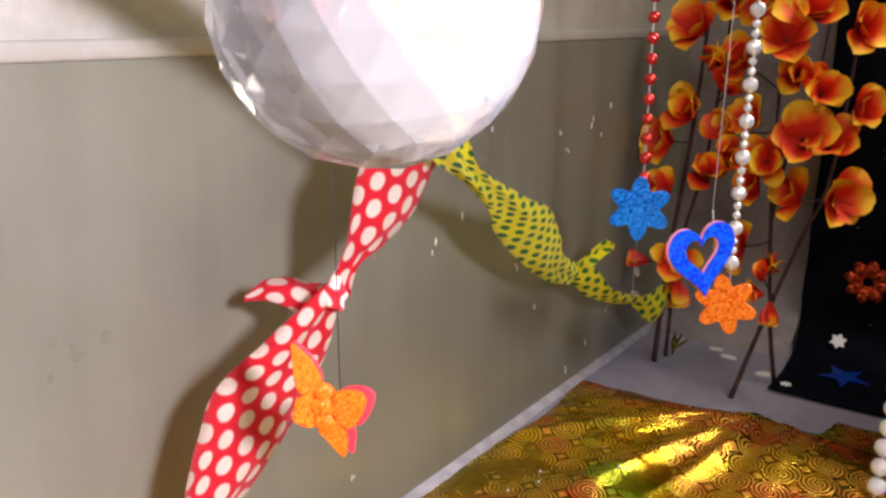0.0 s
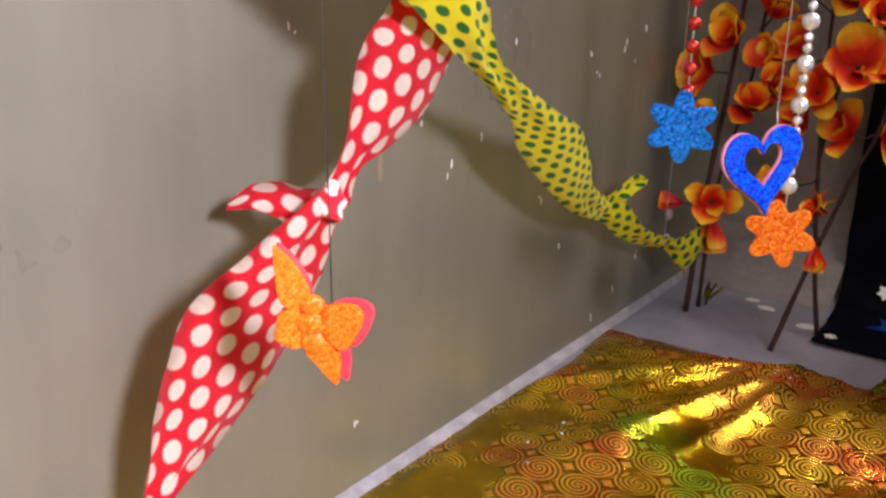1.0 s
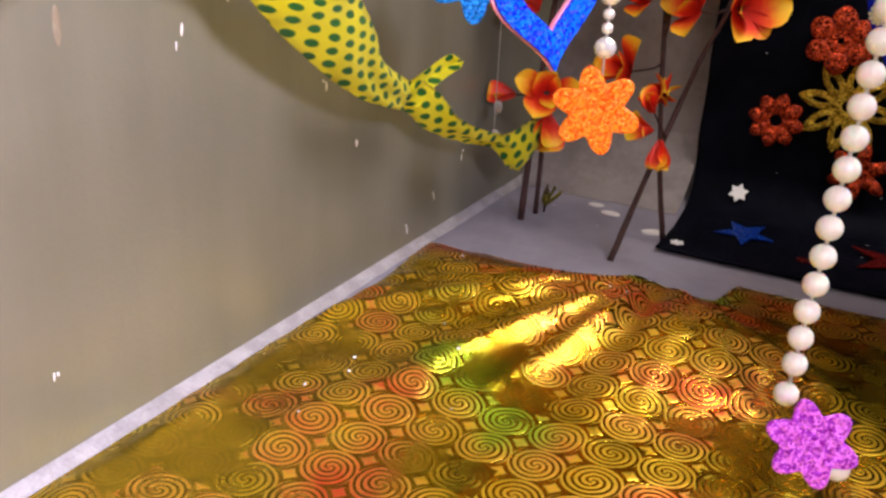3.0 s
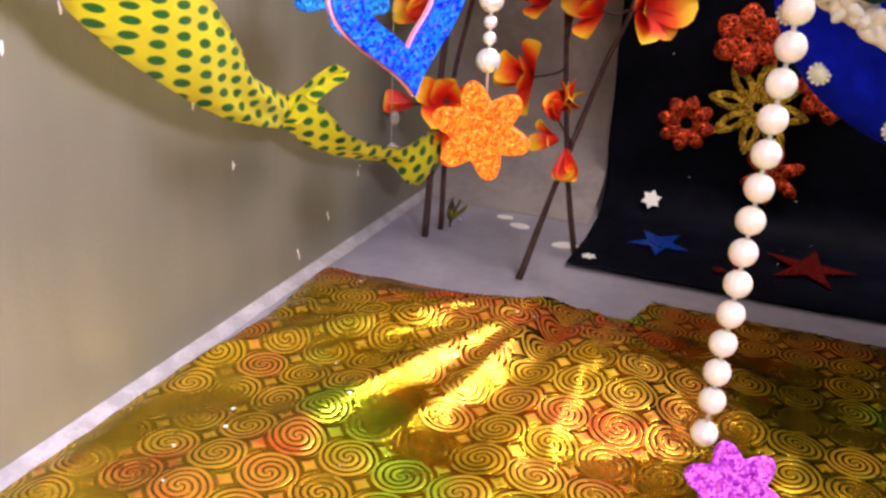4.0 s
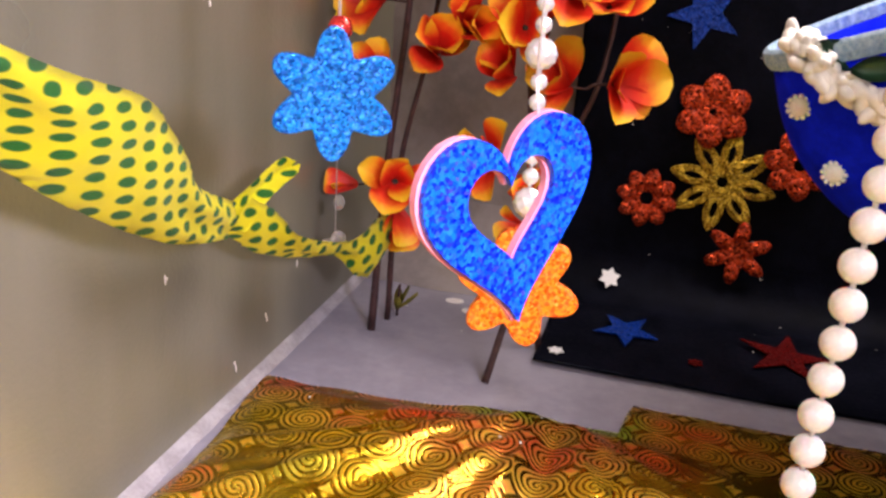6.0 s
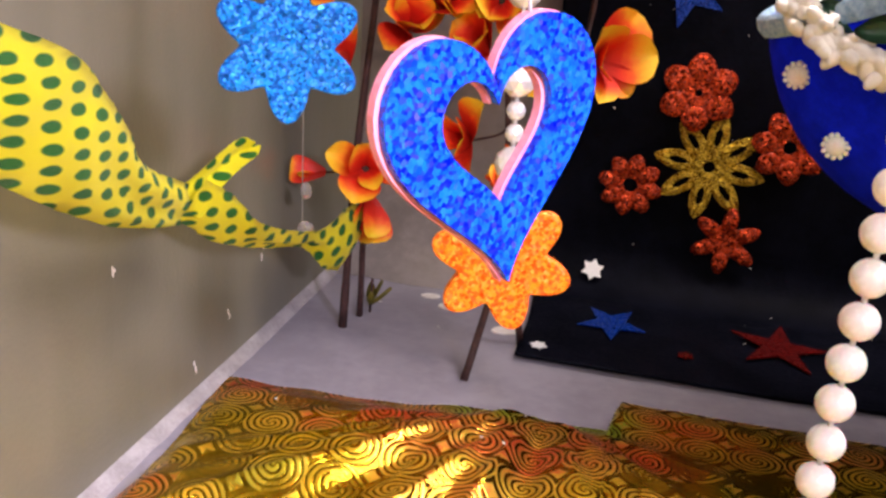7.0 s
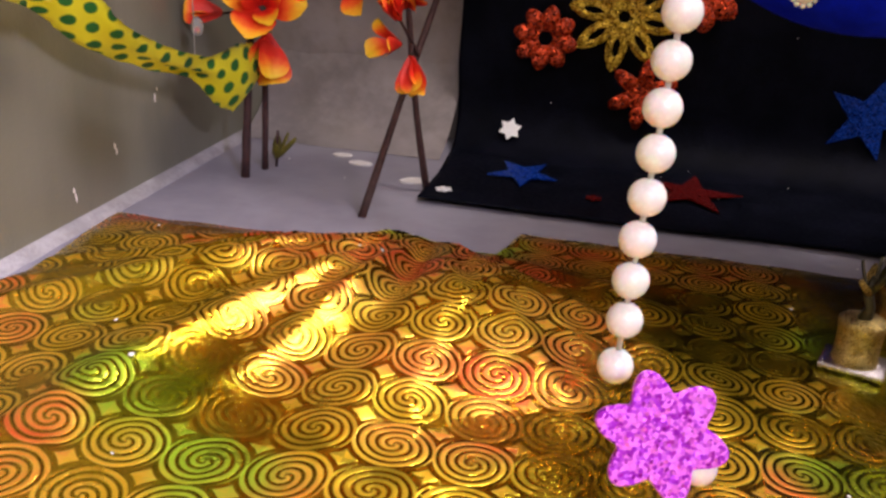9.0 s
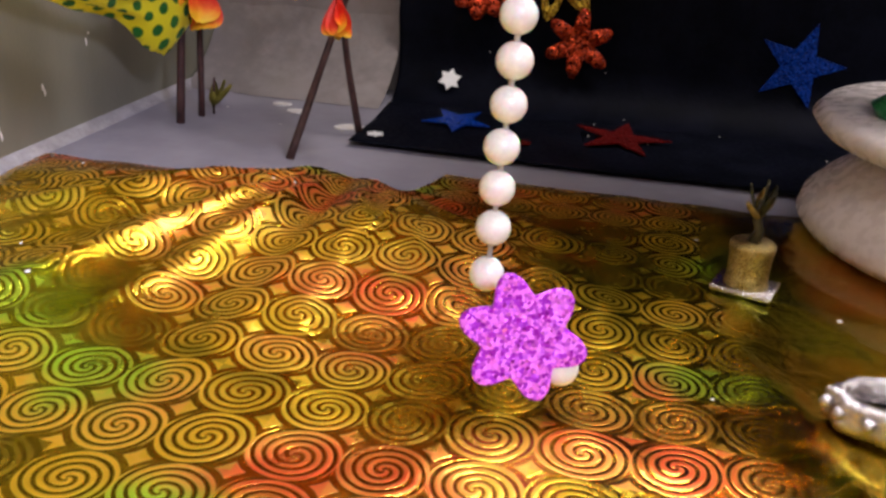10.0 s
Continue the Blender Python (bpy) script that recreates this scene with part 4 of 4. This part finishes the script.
branch_thing((-0.166, 0.780, 0.0), [
    ([(-0.166, 0.780, 0.0), (-0.1745, 0.776, 0.055), (-0.186, 0.785, 0.14), (-0.195, 0.80, 0.24), (-0.198, 0.81, 0.40)], 0.0026, 0.0015),
    ([(-0.186, 0.785, 0.14), (-0.180, 0.79, 0.20), (-0.165, 0.80, 0.27), (-0.162, 0.81, 0.38)], 0.0018, 0.0012)], [
    ((-0.203, 0.775, 0.118), (-0.5, -0.8, 0.2), 0.95, 6, 0, (-0.184, 0.784, 0.125)),
    ((-0.178, 0.770, 0.105), (0.3, -0.8, 0.4), 0.85, 5, 3, (-0.182, 0.782, 0.115)),
    ((-0.198, 0.780, 0.165), (-0.3, -0.8, 0.5), 0.95, 5, 1, None),
    ((-0.168, 0.780, 0.212), (0.3, -0.8, 0.4), 1.10, 6, 0, (-0.178, 0.79, 0.205)),
    ((-0.204, 0.785, 0.222), (-0.4, -0.8, 0.3), 1.00, 6, 1, None),
    ((-0.192, 0.775, 0.192), (0.1, -0.9, 0.2), 1.0, 6, 2, None),
    ((-0.224, 0.782, 0.214), (-0.5, -0.7, 0.3), 0.95, 5, 0, (-0.194, 0.80, 0.215)),
    ((-0.160, 0.785, 0.248), (0.4, -0.8, 0.3), 1.05, 6, 1, None),
    ((-0.190, 0.780, 0.290), (0.1, -0.8, 0.5), 1.05, 6, 0, None),
    ((-0.216, 0.780, 0.268), (-0.4, -0.7, 0.4), 1.10, 6, 0, (-0.197, 0.80, 0.25)),
    ((-0.180, 0.785, 0.262), (0.2, -0.9, 0.2), 1.00, 6, 1, None),
    ((-0.173, 0.790, 0.308), (0.2, -0.8, 0.5), 1.15, 6, 0, None),
    ((-0.203, 0.790, 0.318), (-0.3, -0.8, 0.3), 1.10, 6, 1, None)],
    "artificial branch of red and orange silk blossoms on brown twigs")


def leaf_bm(length, width):
    bm = bmesh.new()
    n, rows = 8, []
    for i in range(n + 1):
        f = i / n
        w = width * math.sin(math.pi * min(0.98, f * 0.95 + 0.03)) ** 0.8
        rows.append([bm.verts.new((length * f, s * w / 2, 0.25 * width * abs(s) + 0.15 * length * f * f)) for s in (-1, 0, 1)])
    for a, b in zip(rows, rows[1:]):
        for k in range(2):
            bm.faces.new((a[k], a[k + 1], b[k + 1], b[k]))
    bmesh.ops.solidify(bm, geom=bm.faces[:], thickness=0.0003)
    return bm


lf = holder("leaf_sprig", (-0.262, 0.792, 0.0), "small olive leaf sprig at the foot of a branch", "leaf")
for a, t, s in ((-20, -35, 1.0), (30, -55, 0.8), (100, -60, 0.7), (-70, -50, 0.6)):
    part("leaf", leaf_bm(0.022 * s, 0.008 * s), M_LEAF, lf, m=pose(0, 0, 0.004, 0, t, a))
part("stem", tube_bm([(0, 0, 0), (0.001, 0, 0.022)], 0.0008, 6), M_STEM, lf)

# clear plastic beads behind the end of the yellow ribbon
cl = holder("crystal_drop", (-0.288, 0.745, 0.07), "string of small clear plastic drops behind the yellow ribbon", "ornament")
drop_me = bead_mesh("drop", 0.0034, M_CRYSTAL, 2)
for i, (dx, dy, dz) in enumerate(((0.001, 0.002, 0.016), (0.004, -0.008, -0.002), (0.001, -0.016, -0.004), (0.002, 0.004, -0.006))):
    share("drop", drop_me, cl, pose(dx, dy, dz, 20 * i, 31 * i, 0) @ Matrix.Diagonal((1, 1, 1.5, 1)))
part("thread", tube_bm([(0, 0, -0.006), (0, 0, TOP - 0.071)], 0.0003, 5), M_THREAD, cl)


# ---------------- blue velvet cradle on its stand ----------------
cradle = holder("velvet_bowl", (0.030, 0.715, 0.113), "blue velvet-covered bowl with pale blue lace rim and pearl studs", "bowl")
R, C = 0.097, Vector((0, 0, 0.097))
tilt = pose(0, 0, 0, 0, -24, 0).to_3x3()
bowl = bmesh.new()
rings = []
for i in range(19):
    a = math.radians(-90 + 104 * i / 18)
    rings.append([bowl.verts.new(C + tilt @ Vector((R * math.cos(a) * math.cos(b), 0.62 * R * math.cos(a) * math.sin(b), R * math.sin(a))) * (1 + 0.006 * noise.noise((b * 3, a * 3, 1)))) for b in (2 * math.pi * j / 56 for j in range(56))])
for q, s in zip(rings, rings[1:]):
    for j in range(56):
        bowl.faces.new((q[j], q[(j + 1) % 56], s[(j + 1) % 56], s[j]))
bmesh.ops.remove_doubles(bowl, verts=bowl.verts[:], dist=1e-5)
bmesh.ops.solidify(bowl, geom=bowl.faces[:], thickness=0.003)
part("bowl", bowl, M_VELVET, cradle)
lace = bmesh.new()
prof = [(1.005, 0.0050), (1.025, 0.0036), (1.03, -0.0008), (1.015, -0.0045), (0.985, -0.002), (0.975, 0.003)]
rings = []
for j in range(160):
    b = 2 * math.pi * j / 160
    wv = 1 + 0.010 * (j % 2)
    rings.append([lace.verts.new(C + tilt @ Vector((0.97 * R * k * wv * math.cos(b), 0.60 * R * k * wv * math.sin(b), h + 0.026))) for k, h in prof])
for q, s in zip(rings, rings[1:] + rings[:1]):
    for k in range(len(prof)):
        lace.faces.new((q[k], q[(k + 1) % len(prof)], s[(k + 1) % len(prof)], s[k]))
part("lace_rim", lace, M_LACE, cradle, "pale blue woven lace rim", smooth=False)


def on_bowl(x, z, off=0.001):
    """A place on the bowl's front for a given x and height over its foot."""
    p = tilt.inverted() @ (Vector((x, 0, z)) - C)
    y = -0.62 * math.sqrt(max(R * R - p.x ** 2 - p.z ** 2, 1e-6))
    return Vector((x, y - off, z))


stud = bmesh.new()
bmesh.ops.create_uvsphere(stud, u_segments=14, v_segments=8, radius=0.0042, matrix=Matrix.Diagonal((1, 0.6, 1, 1)))
for k in range(12):
    a = 2 * math.pi * k / 12
    bmesh.ops.create_icosphere(stud, subdivisions=1, radius=0.0013, matrix=Matrix.Translation((0.0047 * math.cos(a), 0, 0.0047 * math.sin(a))))
stud_me = mesh_of("pearl_stud", stud, M_PEARL)
for x, z in ((-0.084, 0.066), (-0.065, 0.040), (-0.028, 0.018), (-0.030, 0.052), (0.012, 0.030), (0.05, 0.05)):
    share("pearl_stud", stud_me, cradle, Matrix.Translation(on_bowl(x, z, 0.0028)) @ pose(0, 0, 0, 0, 0, 300 * min(0, x + 0.03)))
part("foot", lathe_bm([(0.020, -0.052), (0.022, -0.048), (0.012, -0.040), (0.010, -0.015), (0.022, 0.002), (0.024, 0.006)], 28), M_GREEN, cradle, "green enamelled foot", m=pose(0.074, -0.020, 0.0))

gar = holder("jasmine_garland", (0.030, 0.66, 0.20), "garland of white jasmine buds with dark green leaves over the bowl", "garland")
bud = bmesh.new()
bmesh.ops.create_uvsphere(bud, u_segments=10, v_segments=7, radius=1, matrix=Matrix.Diagonal((0.0030, 0.0030, 0.0062, 1)))
bud_me = mesh_of("bud", bud, M_JASMINE)
rg = random.Random(7)
leaf_me = mesh_of("leaf", leaf_bm(0.020, 0.011), M_DARKLEAF)
path = spline([(-0.090, 0.024, 0.006), (-0.076, 0.012, -0.004), (-0.056, 0.004, -0.014), (-0.034, -0.002, -0.026), (-0.005, -0.006, -0.036), (0.03, -0.006, -0.04)], 6)
for i, p in enumerate(path):
    for k in range(6):
        share("bud", bud_me, gar, Matrix.Translation(Vector(p) + Vector((rg.uniform(-1, 1), rg.uniform(-0.8, 0.8), rg.uniform(-1, 1))) * 0.005) @ pose(0, 0, 0, rg.uniform(-80, 80), rg.uniform(-80, 80), 0))
    if i % 5 == 2:
        share("leaf", leaf_me, gar, Matrix.Translation(Vector(p) + Vector((0.002, -0.007, 0.006))) @ pose(0, 0, 0, rg.uniform(40, 110), rg.uniform(-40, 40), rg.uniform(-30, 30)))
part("string", tube_bm([tuple(Vector(p)) for p in path], 0.0007, 6), M_THREAD, gar)

ped = holder("marble_stand", (0.162, 0.712, film_height(0.162, 0.712)), "cream marble stand with waisted body and round top", "stand")
part("body", lathe_bm([(0.080, 0.0), (0.093, 0.0015), (0.0965, 0.006), (0.095, 0.013), (0.087, 0.022), (0.077, 0.030), (0.071, 0.035), (0.070, 0.042)], 56), M_MARBLE, ped)
part("top", lathe_bm([(0.066, 0.036), (0.076, 0.039), (0.093, 0.045), (0.0980, 0.051), (0.094, 0.056), (0.080, 0.058), (0.01, 0.0583)], 56), M_MARBLE, ped)

# little brass figure on a drum
fig = holder("brass_figurine", (0.0355, 0.6245, film_height(0.0355, 0.6245) + 0.0008), "tiny brass plant-like figure on a drum with tin base", "figurine")
part("base_plate", box_bm(-0.0115, 0.0115, -0.0095, 0.0095, 0.0, 0.0024, 0.0007), M_STEEL, fig, "bright tin base plate", m=pose(0, 0, 0, 0, 0, -18))
part("drum", lathe_bm([(0.0075, 0.002), (0.0084, 0.003), (0.0078, 0.0055), (0.0080, 0.014), (0.0084, 0.0165), (0.0086, 0.0185), (0.0078, 0.0195), (0.003, 0.0197)], 26), M_BRASS, fig)
part("stem", tube_bm([(0, 0, 0.019), (0.0012, 0, 0.024), (-0.0008, 0, 0.030), (0.0005, 0, 0.036)], [0.0028, 0.0018, 0.0020, 0.0012], 8), M_DARKMETAL, fig)
for a, t, s in ((10, -62, 1.0), (80, -48, 0.9), (170, -60, 1.0), (230, -35, 0.9), (300, -52, 1.05), (350, -76, 1.1)):
    part("leaf", leaf_bm(0.015 * s, 0.0048), M_BRASS if t > -50 else M_DARKMETAL, fig, m=pose(0, 0, 0.026 + 0.0012 * s, 0, t, a))

# tin ornament: a ribbed band with a beaded rim and a pale blossom
dish_h = holder("tin_ornament", (0.076, 0.537, film_height(0.076, 0.537) + 0.0006), "ribbed shiny tin band with pale blossom, lying on gold film", "ornament")
band = bmesh.new()
rings = []
for j in range(72):
    b = 2 * math.pi * j / 72
    k = 1 + 0.035 * math.sin(9 * b) + 0.02 * math.sin(23 * b)
    rings.append([band.verts.new((0.025 * q * k * math.cos(b), 0.0135 * q * k * math.sin(b), h)) for q, h in ((0.90, 0.0), (1.0, 0.001), (1.02, 0.004), (0.97, 0.0065), (1.0, 0.0085), (0.95, 0.0105), (0.80, 0.0108), (0.74, 0.004))])
for q, w in zip(rings, rings[1:] + rings[:1]):
    for k in range(8):
        band.faces.new((q[k], q[(k + 1) % 8], w[(k + 1) % 8], w[k]))
part("band", band, M_STEEL, dish_h)
bead_t = bead_mesh("stud", 0.0021, M_STEEL, seg=12)
for j in range(14):
    b = 2 * math.pi * j / 14
    share("stud", bead_t, dish_h, pose(0.0255 * math.cos(b), 0.0140 * math.sin(b), 0.0062))
part("blossom", plate_bm(flower_outline(5, 0.0085, 0.005, 60), 0.003), M_MARBLE, dish_h, "pale pinkish blossom", m=pose(0.004, 0.0, 0.016, 28, 0, 10))
part("stem", tube_bm([(0.004, 0.0, 0.001), (0.004, 0.0, 0.014)], 0.0014, 8), M_STEEL, dish_h)
part("floor_plate", lathe_bm([(0.6, 0.0), (0.62, 0.02), (0.5, 0.03)], 30), M_STEEL, dish_h, m=Matrix.Diagonal((0.034, 0.018, 0.06, 1)))

# paint drips and a rust mark on the wall
drip = bmesh.new()
rd = random.Random(3)
for y, z in ((0.334, 0.246), (0.521, 0.232), (0.625, 0.218), (0.684, 0.223), (0.489, 0.180), (0.713, 0.230), (0.657, 0.018), (0.381, 0.039), (0.460, 0.164), (0.568, 0.127), (0.696, 0.030), (0.430, 0.198), (0.640, 0.205), (0.700, 0.212), (0.74, 0.05), (0.60, 0.09)):
    for _ in range(2):
        a, b = rd.uniform(0.0005, 0.0009), rd.uniform(0.0008, 0.0030)
        bmesh.ops.create_icosphere(drip, subdivisions=2, radius=1, matrix=pose(WX + 0.0001, y + rd.uniform(-0.004, 0.004), z + rd.uniform(-0.004, 0.004), rd.uniform(-15, 15), 0, 0) @ Matrix.Diagonal((0.0004, a, b, 1)))
thing("paint_drips", drip, M_DUST, "white paint drips and flecks on the grey wall", "paint drips", kind="stuff")
rust = bmesh.new()
bmesh.ops.create_icosphere(rust, subdivisions=3, radius=1, matrix=Matrix.Diagonal((0.0003, 0.0020, 0.0075, 1)))
for v in rust.verts:
    v.co.y *= 1 + 0.5 * noise.noise((v.co.z * 400, 1, 2))
thing("rust_mark", rust, M_RUST, "faint brown rust mark on the grey wall", "stain", m=pose(WX + 0.0001, 0.3965, 0.176))
